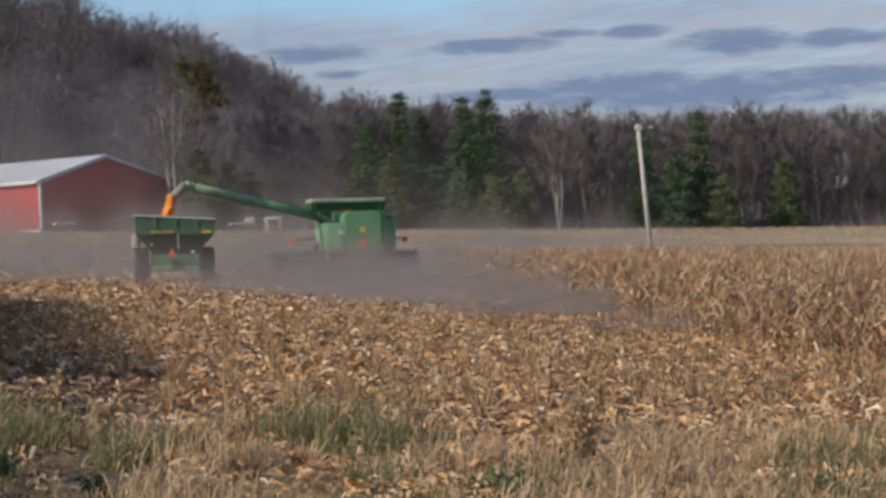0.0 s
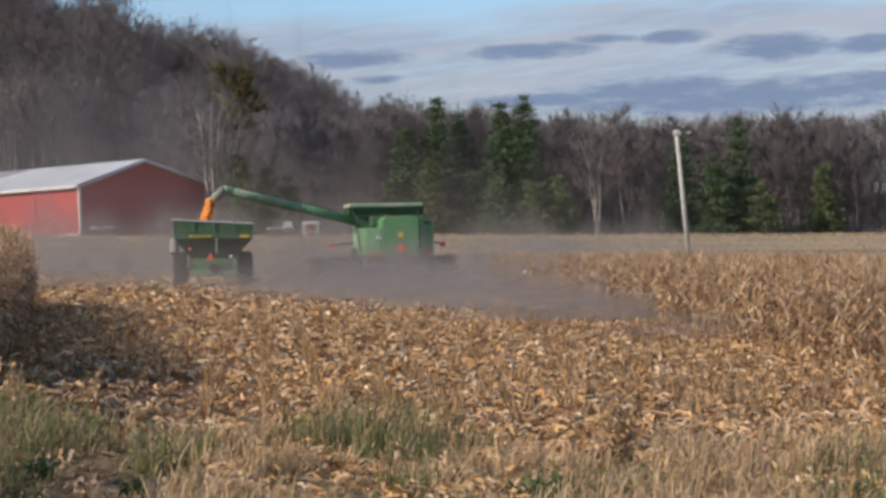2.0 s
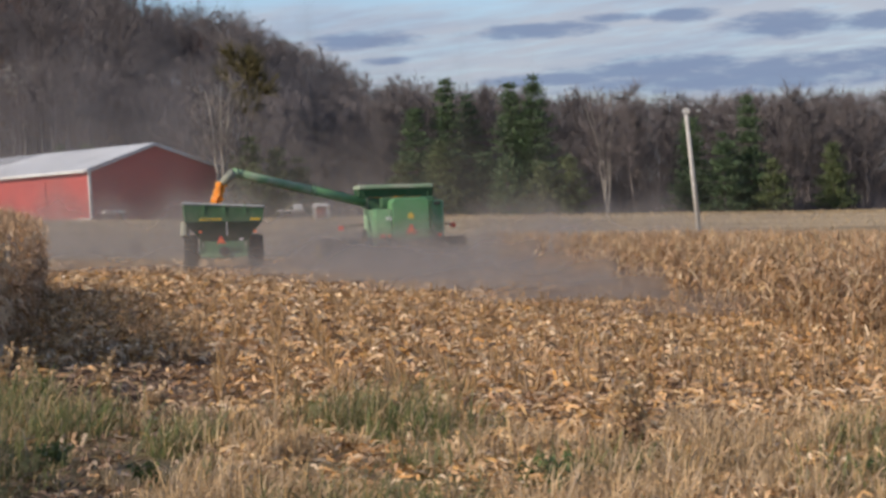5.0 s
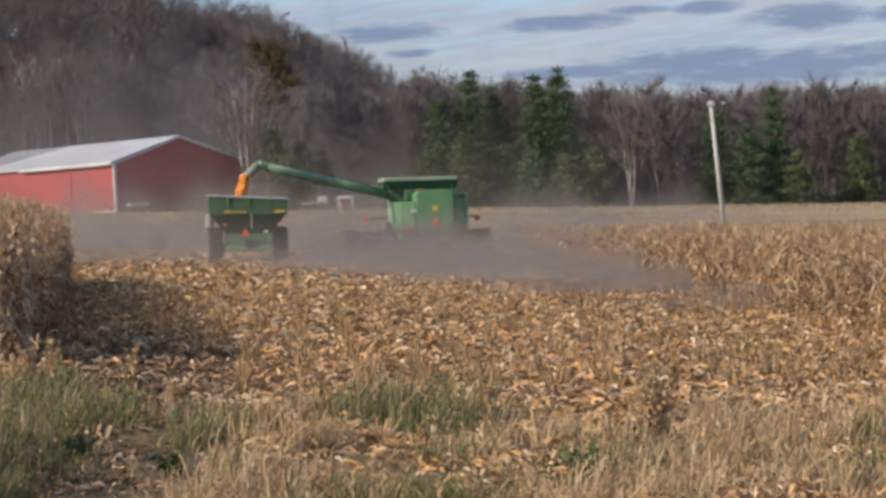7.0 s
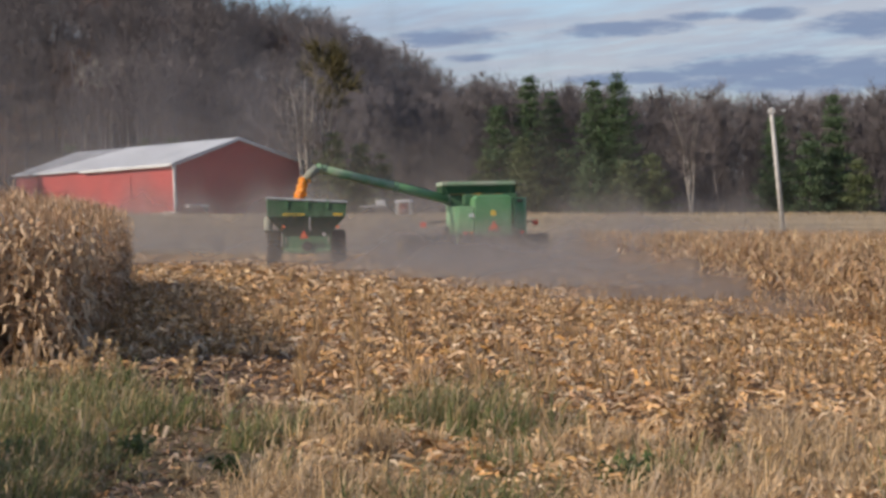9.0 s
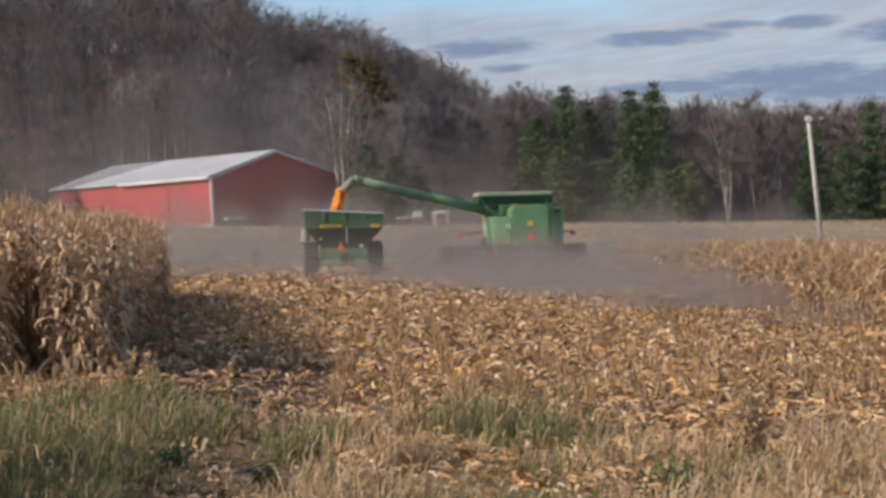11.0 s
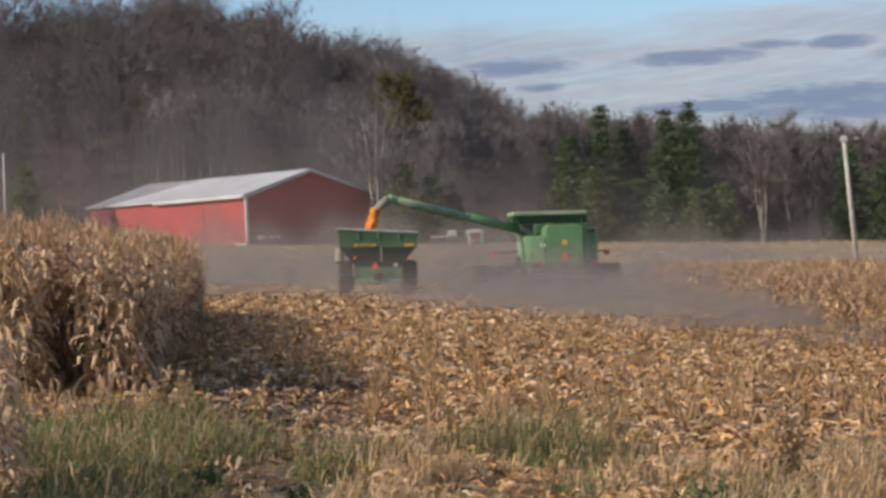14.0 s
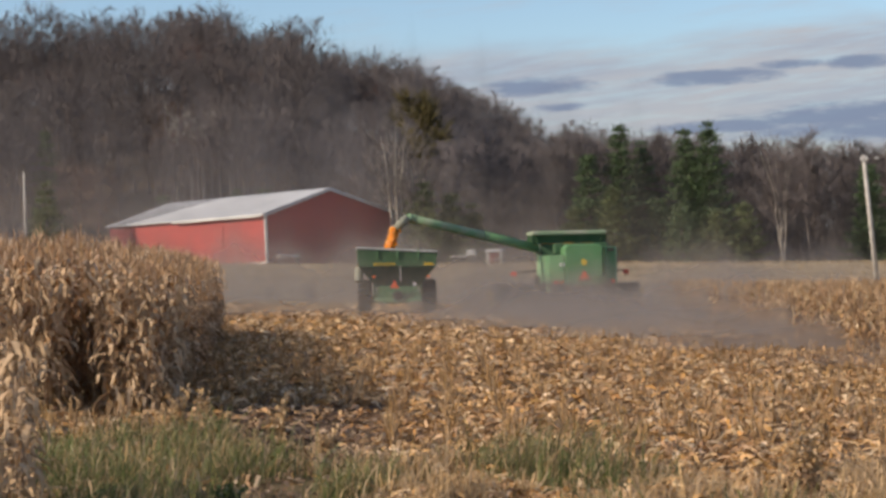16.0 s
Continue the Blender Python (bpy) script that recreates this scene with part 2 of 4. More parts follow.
def part(name, bm, mat, parent, label="", smooth=False):
    me = bm
    if isinstance(bm, bmesh.types.BMesh):
        me = bpy.data.meshes.new(name)
        bmesh.ops.recalc_face_normals(bm, faces=bm.faces)
        bm.to_mesh(me)
        bm.free()
        if smooth:
            for p in me.polygons:
                p.use_smooth = True
    me.materials.append(mat)
    ob = new(name, me)
    ob.parent = parent
    return tagged(ob, label)


def box(cx, cy, cz, sx, sy, sz, bevel=0.02, bm=None, rot=None):
    own = bmesh.new()
    r = bmesh.ops.create_cube(own, size=1.0)
    bmesh.ops.scale(own, vec=(sx, sy, sz), verts=r["verts"])
    if bevel:
        bmesh.ops.bevel(own, geom=own.edges[:], offset=min(bevel, 0.4 * min(sx, sy, sz)), segments=2, affect="EDGES", profile=0.6)
    M = Matrix.Translation((cx, cy, cz)) @ (rot or Matrix.Identity(4))
    bmesh.ops.transform(own, matrix=M, verts=own.verts)
    if bm is None:
        return own
    me = bpy.data.meshes.new("t")
    own.to_mesh(me)
    own.free()
    bm.from_mesh(me)
    bpy.data.meshes.remove(me)
    return bm


def tube(p0, p1, r0, r1=None, n=14, bm=None, bevel=0.0):
    own = bm or bmesh.new()
    p0, p1 = Vector(p0), Vector(p1)
    d = p1 - p0
    M = Matrix.Translation((p0 + p1) / 2) @ d.to_track_quat("Z", "Y").to_matrix().to_4x4()
    bmesh.ops.create_cone(own, cap_ends=True, segments=n, radius1=r0, radius2=r0 if r1 is None else r1, depth=d.length, matrix=M)
    return own


def prism(poly, axis, a, b, bevel=0.0):
    """Extrude a 2D outline along x, y or z from a to b."""
    bm = bmesh.new()
    put = {"x": lambda u, v, w: (w, u, v), "y": lambda u, v, w: (u, w, v), "z": lambda u, v, w: (u, v, w)}[axis]
    lo = [bm.verts.new(put(u, v, a)) for u, v in poly]
    hi = [bm.verts.new(put(u, v, b)) for u, v in poly]
    n = len(poly)
    bm.faces.new(lo[::-1])
    bm.faces.new(hi)
    for i in range(n):
        bm.faces.new((lo[i], lo[(i + 1) % n], hi[(i + 1) % n], hi[i]))
    bmesh.ops.recalc_face_normals(bm, faces=bm.faces)
    if bevel:
        bmesh.ops.bevel(bm, geom=bm.edges[:], offset=bevel, segments=2, affect="EDGES", profile=0.6)
    return bm


def ring(cx, cy, cz, R, r_in, width, tread=0, n=40):
    """A tyre: lathe round the x axis, with lugs."""
    bm = bmesh.new()
    prof = [(r_in, -0.42), (R * 0.86, -0.5), (R * 0.97, -0.42), (R, -0.25), (R, 0.25), (R * 0.97, 0.42), (R * 0.86, 0.5), (r_in, 0.42)]
    rows = []
    for i in range(n):
        a = 2 * math.pi * i / n
        k = 1.0 if not tread else (1.0 if i % 2 else 1.0 - tread)
        rows.append([bm.verts.new((cx + w * width, cy + math.cos(a) * q * (k if q > R * 0.9 else 1), cz + math.sin(a) * q * (k if q > R * 0.9 else 1))) for q, w in prof])
    for i in range(n):
        p, q = rows[i], rows[(i + 1) % n]
        for j in range(len(prof)):
            j2 = (j + 1) % len(prof)
            bm.faces.new((p[j], p[j2], q[j2], q[j]))
    return bm


# ---------- the lie of the land ----------
def smooth01(a, b, v):
    k = np.clip((v - a) / (b - a), 0, 1)
    return k * k * (3 - 2 * k)


HILL_X = np.array([-400, -160, -72, -40, -31, -13, 4, 16, 40, 70, 400])
HILL_Z = np.array([6, 21.5, 28.8, 31.0, 28.0, 22.6, 17.2, 12.6, 4, 4, 3])


def land(x, y):
    x, y = np.asarray(x, dtype=float), np.asarray(y, dtype=float)
    field = -0.0437 * 120 * np.tanh(x / 120) + 2.45 * smooth01(105, 196, y)
    hill = 2.2 + np.interp(x * 340 / np.clip(y, 225, 420), HILL_X, HILL_Z)
    k = smooth01(0, 1, (y - 222 - 50 * smooth01(-8, 20, x)) / (118 - 25 * smooth01(-8, 20, x)))
    out = field * (1 - k) + hill * k
    far = smooth01(380, 800, y)
    near = smooth01(300, 900, np.hypot(x, y))
    out = out * (1 - far) - 2.0 * far
    return out * (1 - near) - 2.0 * near


def ground_z(x, y):
    return float(land(x, y))

# ---------- ground ----------
def axis_steps(stops):
    out = []
    for a, b, n in stops:
        out += list(np.linspace(a, b, n, endpoint=False))
    return np.array(out + [stops[-1][1]])


gx = axis_steps([(-3000, -400, 8), (-400, -100, 20), (-100, -20, 40), (-20, 30, 100), (30, 100, 35), (100, 400, 20), (400, 3000, 8)])
gy = axis_steps([(-3000, -200, 8), (-200, 0, 10), (0, 16, 8), (16, 60, 110), (60, 120, 60), (120, 260, 50), (260, 460, 30), (460, 900, 12), (900, 3500, 8)])
GX, GY = np.meshgrid(gx, gy)
GZ = land(GX, GY)
rng = np.random.default_rng(3)
lump = smooth01(14, 18, GY) * (1 - smooth01(60, 110, GY)) * (np.abs(GX) < 30)
GZ = GZ + lump * (0.035 * np.sin(GX * 8.2 + 0.4 * np.sin(GY)) + rng.normal(0, 0.018, GX.shape))
nx, ny = len(gx), len(gy)
I0 = (np.arange(ny - 1)[:, None] * nx + np.arange(nx - 1)[None, :]).ravel()
GROUND_F = np.stack([I0, I0 + 1, I0 + nx + 1, I0 + nx], 1)

gm = bpy.data.materials.new("field_ground")
gm.use_nodes = True
gt = gm.node_tree
gb = gt.nodes["Principled BSDF"]
gp = gt.nodes.new("ShaderNodeNewGeometry").outputs["Position"]
gs = gt.nodes.new("ShaderNodeSeparateXYZ")
gt.links.new(gp, gs.inputs[0])
stretch = gt.nodes.new("ShaderNodeMapping")
gt.links.new(gp, stretch.inputs[0])
stretch.inputs["Scale"].default_value = (0.05, 0.45, 0.3)
n_patch, n_fine = noise_node(gt, gp, 0.25, 5), noise_node(gt, gp, 9.0, 5, 0.7)
n_long = noise_node(gt, stretch.outputs[0], 0.6, 6, 0.65)
soil = mix_colour(gt, ramp(gt, n_fine, 0.42, 0.66), (0.085, 0.053, 0.034), (0.21, 0.125, 0.068))
soil = mix_colour(gt, math_node(gt, "MULTIPLY", ramp(gt, n_patch, 0.4, 0.7), 0.4), soil, (0.30, 0.20, 0.10))
verge = mix_colour(gt, ramp(gt, n_fine, 0.4, 0.65), (0.13, 0.10, 0.05), (0.27, 0.19, 0.10))
pasture = mix_colour(gt, ramp(gt, n_long, 0.35, 0.65), (0.42, 0.315, 0.195), (0.21, 0.155, 0.098))
pasture = mix_colour(gt, math_node(gt, "MULTIPLY", ramp(gt, n_fine, 0.4, 0.7), 0.35), pasture, (0.18, 0.14, 0.07))
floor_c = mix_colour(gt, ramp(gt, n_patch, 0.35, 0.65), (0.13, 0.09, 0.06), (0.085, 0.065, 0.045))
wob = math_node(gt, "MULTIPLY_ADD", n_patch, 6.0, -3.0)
# dark bare soil along the lane, with shade worked into its near-black colour
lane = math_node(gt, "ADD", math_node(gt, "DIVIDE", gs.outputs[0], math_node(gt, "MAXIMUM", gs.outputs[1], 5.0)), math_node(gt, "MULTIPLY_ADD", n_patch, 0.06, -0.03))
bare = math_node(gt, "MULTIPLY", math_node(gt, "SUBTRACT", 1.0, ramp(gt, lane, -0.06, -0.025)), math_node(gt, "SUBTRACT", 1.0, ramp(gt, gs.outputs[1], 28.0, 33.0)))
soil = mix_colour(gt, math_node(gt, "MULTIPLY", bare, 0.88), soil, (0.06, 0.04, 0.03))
yy = math_node(gt, "ADD", gs.outputs[1], wob)
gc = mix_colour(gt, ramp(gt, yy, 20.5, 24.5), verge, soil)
gc = mix_colour(gt, ramp(gt, yy, 100, 118), gc, pasture)
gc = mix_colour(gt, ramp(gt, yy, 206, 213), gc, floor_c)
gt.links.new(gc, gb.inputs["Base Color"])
gb.inputs["Roughness"].default_value = 0.95
gb.inputs["Specular IOR Level"].default_value = 0.15
gbn = gt.nodes.new("ShaderNodeBump")
gbn.inputs["Strength"].default_value, gbn.inputs["Distance"].default_value = 0.6, 0.05
gt.links.new(n_fine, gbn.inputs["Height"])
gt.links.new(gbn.outputs[0], gb.inputs["Normal"])
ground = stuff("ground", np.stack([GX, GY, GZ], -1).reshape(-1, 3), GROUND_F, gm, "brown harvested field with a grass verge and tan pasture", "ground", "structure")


# ---------- red machine shed ----------
def barn():
    # corner nearest the road, gable to the right of it, long side to the left
    C = Vector((-16.75, 198.0))
    g = Vector((11.7, 9.4))
    gl = g.length
    gd = g / gl
    sd = Vector((-gd.y, gd.x))
    sl = 29.5
    z0 = 3.1
    yaw = math.degrees(math.atan2(gd.y, gd.x))
    ob = thing("machine_shed", pose(C.x, C.y, z0, 0, 0, yaw), "long red steel machine shed with pale roof and white trim", "barn")
    # local x along the gable, y along the long side
    eave, peak = 4.85, 7.1
    for nm, poly, ax, a, b in (("gable_wall", [(0, -0.3), (gl, -0.3), (gl, eave), (gl / 2, peak), (0, eave)], "y", 0.0, 0.15),
                               ("gable_wall", [(0, -0.3), (gl, -0.3), (gl, eave), (gl / 2, peak), (0, eave)], "y", sl - 0.15, sl)):
        part(nm, prism(poly, ax, a, b), BARN_RED, ob)
    for x in (0.075, gl - 0.075):
        part("side_wall", box(x, sl / 2, eave / 2 - 0.15, 0.15, sl - 0.3, eave + 0.3, 0), BARN_RED, ob)
    # raised ribs of the siding
    for i in range(1, int(sl / 0.9)):
        part("siding_rib", box(-0.007, i * 0.9, eave / 2 - 0.1, 0.016, 0.06, eave, 0), BARN_RED, ob)
    for i in range(1, int(gl / 0.9)):
        h = eave + (peak - eave) * (1 - abs(i * 0.9 - gl / 2) / (gl / 2))
        part("siding_rib", box(i * 0.9, -0.007, h / 2 - 0.1, 0.06, 0.016, h - 0.05, 0), BARN_RED, ob)
    rise = peak - eave
    for s in (0, 1):
        o = -0.45
        ze = eave + rise * (o / (gl / 2))
        P = [(o, ze + 0.03), (gl / 2, peak + 0.03), (gl / 2, peak + 0.15), (o, ze + 0.15)]
        if s:
            P = [(gl - x, z) for x, z in P][::-1]
        rf = part("roof_panel", prism(P, "y", -0.3, sl + 0.3), ROOF, ob)
        for i in range(int(sl / 1.2) + 1):
            y = i * 1.2
            Q = [(o, ze + 0.15), (gl / 2, peak + 0.15), (gl / 2, peak + 0.19), (o, ze + 0.19)]
            if s:
                Q = [(gl - x, z) for x, z in Q][::-1]
            part("roof_rib", prism(Q, "y", y - 0.03, y + 0.03), ROOF, rf)
    for x in (-0.02, gl + 0.02):
        part("corner_trim", box(x, -0.06, eave / 2, 0.26, 0.2, eave, 0.01), TRIM, ob)
    for sgn in (0, 1):
        P = [(-0.45, eave - 0.36), (gl / 2, peak - 0.14), (gl / 2, peak + 0.02), (-0.45, eave - 0.20)]
        if sgn:
            P = [(gl - x, z) for x, z in P][::-1]
        part("fascia", prism(P, "y", -0.33, -0.27), TRIM, ob)
    part("eave_gutter", box(-0.5, sl * 0.27, eave - 0.20, 0.14, sl * 0.54, 0.16, 0.02), TRIM, ob)
    part("base_board", box(-0.05, sl / 2, 0.1, 0.08, sl, 0.35, 0.01), TRIM, ob)
    part("sliding_door", box(-0.06, sl * 0.33, 2.0, 0.06, 4.6, 3.9, 0.01), BARN_RED, ob, "red sliding door in the long wall")
    return ob


barn()


# ---------- small shelter and yard objects by the far edge of the field ----------
def shelter():
    ob = thing("roadside_shelter", pose(4.67, 190, ground_z(4.67, 190), 0, 0, -12), "small white-framed shelter with a pale roof and red back", "shelter")
    for x in (-0.62, 0.62):
        for y in (-0.5, 0.5):
            part("post", box(x, y, 0.55, 0.13, 0.13, 1.15, 0.01), TRIM, ob)
    part("back_panel", box(0, 0.45, 0.6, 1.1, 0.05, 0.95, 0), WOOD_RED, ob, "red board back")
    part("bench", box(0, 0.2, 0.42, 1.1, 0.4, 0.06, 0.01), TRIM, ob)
    part("roof", prism([(-0.85, 1.12), (-0.6, 1.38), (0.6, 1.38), (0.85, 1.12)], "y", -0.75, 0.75), ROOF, ob)


shelter()


def flat_wagon(x, y, length, label):
    z = ground_z(x, y)
    ob = thing("hay_wagon", pose(x, y, z, 0, 0, 5), label, "wagon")
    part("deck", box(0, 0, 0.75, length, 1.4, 0.12, 0.02), TRIM, ob)
    for k in (-0.35, 0.35):
        for q in (-0.6, 0.6):
            w_ = part("wheel", ring(k * length, q, 0.32, 0.32, 0.15, 0.2), RUBBER, ob)
            part("rim", tube((k * length - 0.08, q, 0.32), (k * length + 0.08, q, 0.32), 0.15, 0.15, 12), GREY_TARP, w_)
    part("axle_beam", box(0, 0, 0.5, length * 0.8, 0.3, 0.4, 0.02), DARK, ob)
    part("crate", box(length * 0.3, 0, 1.05, 0.8, 0.8, 0.5, 0.03), WHITE, ob)


flat_wagon(1.9, 195, 2.4, "low white flat wagon parked at the field edge")


def stock_trough(x, y):
    ob = thing("water_trough", pose(x, y, ground_z(x, y), 0, 0, 38), "low white trough beside the red shed wall", "trough")
    part("basin", box(0, 0, 0.75, 2.3, 0.5, 0.22, 0.05), WHITE, ob)
    for k in (-0.9, 0.9):
        part("leg", box(k, 0, 0.33, 0.1, 0.4, 0.66, 0.01), DARK, ob)


stock_trough(-14.6, 197.4)


# ---------- utility poles ----------
def utility_pole(top, base, r, arm, label):
    top, base = Vector(top), Vector(base)
    ob = thing("utility_pole", Matrix.Translation(base), label, "pole", "utility poles")
    d = top - base
    part("pole", tube((0, 0, -0.5), d, r, r * 0.72, 12), POLE, ob, smooth=True)
    if arm:
        bar = part("crossarm", box(d.x, d.y - 0.12, d.z - 0.35, arm, 0.1, 0.12, 0.01), POLE, ob)
        for k in (-0.42, 0.42):
            part("insulator", tube((d.x + k * arm, d.y - 0.12, d.z - 0.29), (d.x + k * arm, d.y - 0.12, d.z - 0.08), 0.045, 0.03, 8), WHITE, bar)
        hook = part("bracket", tube((d.x, d.y, d.z - 0.6), (d.x + 0.85, d.y - 0.1, d.z - 0.28), 0.035, 0.03, 6), DARK, ob)
        part("lamp_head", box(d.x + 0.9, d.y - 0.1, d.z - 0.24, 0.32, 0.16, 0.14, 0.03), GREY_TARP, hook)


utility_pole((29.92, 147, 8.75), (30.5, 147, ground_z(30.5, 147)), 0.19, 0.5, "weathered leaning wooden utility pole with a short crossarm")
utility_pole((-40.9, 205, 13.3), (-41.0, 205, ground_z(-41, 205)), 0.13, 0.0, "slim grey utility pole near the red shed")


# ---------- combine harvester ----------
def wheel(parent, x, y, z, R, w, lug, rim_mat):
    wl_ = part("wheel", ring(x, y, z, R, R * 0.55, w, lug), RUBBER, parent)
    part("rim", tube((x - w * 0.38, y, z), (x + w * 0.38, y, z), R * 0.56, R * 0.56, 20), rim_mat, wl_, "yellow steel rim")
    part("hub", tube((x - w * 0.5, y, z), (x + w * 0.5, y, z), R * 0.16, R * 0.16, 12), DARK, wl_)


def triangle_sign(parent, x, y, z, s):
    pts = [(x - s / 2, z - s * 0.29), (x + s / 2, z - s * 0.29), (x, z + s * 0.58)]
    sg = part("slow_vehicle_sign", prism(pts, "y", y - 0.02, y), RED_LENS, parent, "red slow vehicle triangle")
    k = 0.6
    part("sign_centre", prism([(x + (u - x) * k, z + (v - z) * k) for u, v in pts], "y", y - 0.028, y - 0.021), ORANGE_LENS, sg)


def combine():
    cx, cy = 6.38, 95.5
    z0 = ground_z(cx, cy)
    ob = thing("combine_harvester", pose(cx, cy, z0, 0, 1.2, 2.5), "green combine harvester unloading through its long side auger", "combine harvester")
    # rear hood: rounded centre panel and two corner panels
    part("rear_hood", prism([(-0.85, 1.35), (0.85, 1.35), (0.87, 3.05), (0.7, 3.22), (-0.7, 3.22), (-0.87, 3.05)], "y", 0.0, 2.6, 0.05), GREEN, ob)
    for s in (-1, 1):
        w_ = 1.72 if s < 0 else 1.60
        P = [(s * 0.90, 0.06), (s * (w_ - 0.14), 0.34), (s * w_, 0.62), (s * w_, 3.6), (s * 0.90, 3.6)]
        part("side_panel", prism(P, "z", 1.42, 2.74 if s < 0 else 3.10, 0.05), GREEN_CART if s < 0 else GREEN, ob, "dust-covered green side panel" if s < 0 else "")
        part("side_shield", box(s * 1.57, 5.0, 2.2, 0.1, 2.6, 1.5, 0.04), GREEN_DUSTY, ob)
        part("tail_light", box(s * 1.30, 0.16, 1.50, 0.22, 0.08, 0.13, 0.02), RED_LENS, ob, "red tail lamp")
    part("tail_light", box(-1.02, 0.05, 1.50, 0.16, 0.08, 0.12, 0.02), ORANGE_LENS, ob)
    part("hood_seam", box(0.96, 0.03, 2.3, 0.07, 0.05, 1.6, 0.01), GREEN_DARK, ob)
    part("hood_vent", box(1.25, 0.2, 2.95, 0.3, 0.1, 0.14, 0.02), DARK, ob)
    triangle_sign(ob, 0.0, -0.02, 1.74, 0.52)
    part("maker_badge", prism([(-0.13, 2.30), (0.1, 2.26), (0.14, 2.45), (-0.02, 2.55), (-0.12, 2.5)], "y", -0.025, -0.005), YELLOW, ob, "yellow badge shape")
    for x in (-1.08, -0.93):
        part("number_bar", box(x, 0.045, 2.30, 0.09, 0.04, 0.17, 0.0), WHITE, ob, "white lettering bar")
    # chopper and tailboard below the hood
    part("straw_chopper", prism([(0.3, 0.85), (1.7, 0.75), (1.7, 1.4), (0.05, 1.4)], "x", -1.15, 1.15, 0.03), DARK, ob)
    part("spreader_tailboard", box(0, 0.15, 0.95, 2.3, 0.06, 0.5, 0.01, rot=Matrix.Rotation(radians(35), 4, "X")), DARK, ob)
    part("body", box(0, 3.6, 1.75, 2.7, 4.6, 1.6, 0.08), GREEN_DUSTY, ob)
    part("engine_deck", box(0.1, 2.6, 3.05, 2.5, 1.4, 0.5, 0.08), GREEN_DARK, ob)
    # grain tank with flared extensions
    tx, ty = -0.38, 4.1
    part("grain_tank", box(tx, ty, 2.9, 2.6, 2.4, 0.8, 0.05), GREEN_DARK, ob)
    for sx, sy, lx, ly in ((0, -1, 3.5, 0.06), (0, 1, 3.5, 0.06), (-1, 0, 0.06, 2.9), (1, 0, 0.06, 2.9)):
        tilt = Matrix.Rotation(radians(24 * -sy), 4, "X") @ Matrix.Rotation(radians(24 * sx), 4, "Y")
        ex = part("tank_extension", box(tx + sx * 1.58, ty + sy * 1.38, 3.58, lx, ly, 0.55, 0.01, rot=tilt), GREEN_DARK, ob)
        part("extension_rim", box(tx + sx * 1.68, ty + sy * 1.5, 3.81, max(lx, 0.18), max(ly, 0.18), 0.2, 0.07), TANK_RIM, ex, "dusty green rim")
    part("heaped_grain", tube((tx, ty, 3.3), (tx, ty, 3.75), 1.4, 0.4, 16), GRAIN, ob)
    # cab
    cabin = part("cab", box(0, 6.1, 2.5, 1.8, 1.6, 1.8, 0.12), GLASS_DARK, ob, "dark tinted cab glass")
    part("cab_roof", box(0, 6.1, 3.47, 2.0, 1.9, 0.2, 0.08), GREEN, cabin)
    part("ladder", box(-1.35, 6.0, 1.2, 0.5, 0.08, 1.4, 0.01), DARK, ob)
    for s in (-1, 1):
        wheel(ob, s * 1.32, 0.95, 0.62, 0.62, 0.42, 0.05, YELLOW)
        wheel(ob, s * 1.45, 5.2, 0.92, 0.92, 0.72, 0.05, YELLOW)
        arm = part("marker_arm", tube((s * 0.9, 6.6, 2.1), (s * 2.75, 6.4, 1.95), 0.04, 0.03, 8), DARK, ob)
        part("marker_light", box(s * 2.75, 6.3, 1.9, 0.26, 0.1, 0.22, 0.03), RED_LENS, arm, "red marker light")
    part("rear_axle", tube((-1.3, 0.95, 0.62), (1.3, 0.95, 0.62), 0.12, 0.12, 10), DARK, ob)
    part("front_axle", tube((-1.4, 5.2, 0.92), (1.4, 5.2, 0.92), 0.18, 0.18, 10), DARK, ob)
    # corn head with pointed row dividers
    part("feeder_house", box(0, 7.3, 1.15, 1.2, 1.8, 0.7, 0.05), GREEN_DARK, ob)
    head = part("corn_head", box(0, 8.3, 0.95, 7.3, 0.5, 0.8, 0.05), DARK, ob)
    part("auger_trough", tube((-3.6, 8.75, 0.75), (3.6, 8.75, 0.75), 0.3, 0.3, 14), DARK, head)
    for i in range(9):
        x = -3.6 + i * 0.9
        part("row_divider", prism([(x - 0.25, 8.7), (x + 0.25, 8.7), (x + 0.03, 10.1), (x - 0.03, 10.1)], "z", 0.3, 0.75 if 0 < i < 8 else 1.05), YELLOW if i in (0, 8) else GREEN, head)
    # unloading auger swung out to the left, with elbow and rubber spout
    R = ob.matrix_world.inverted()
    root, elbow, spout = R @ Vector((4.46, 98.6, 2.86)), R @ Vector((-1.38, 94.1, 4.42)), R @ Vector((-2.1, 94.0, 3.98))
    low = R @ Vector((4.95, 99.3, 2.6))
    part("auger_base", tube(low, root, 0.27, 0.24, 16), SPOUT, ob, "tan dust-caked auger base", smooth=True)
    joint = root.lerp(elbow, 0.44)
    a = part("unloading_auger", tube(joint, elbow, 0.21, 0.19, 18), GREEN_DUSTY, ob, "dusty pale green outer auger tube", smooth=True)
    part("inner_tube", tube(root, joint, 0.225, 0.215, 18), GREEN, a, smooth=True)
    for k, w in ((0.0, 0.27), (0.42, 0.225), (0.98, 0.215)):
        p = root.lerp(elbow, k)
        d = (elbow - root).normalized()
        part("flange", tube(p - d * 0.06, p + d * 0.06, w, w, 18), GREEN_DUSTY, a)
    e1 = elbow + (elbow - root).normalized() * 0.18 + Vector((0, 0, 0.03))
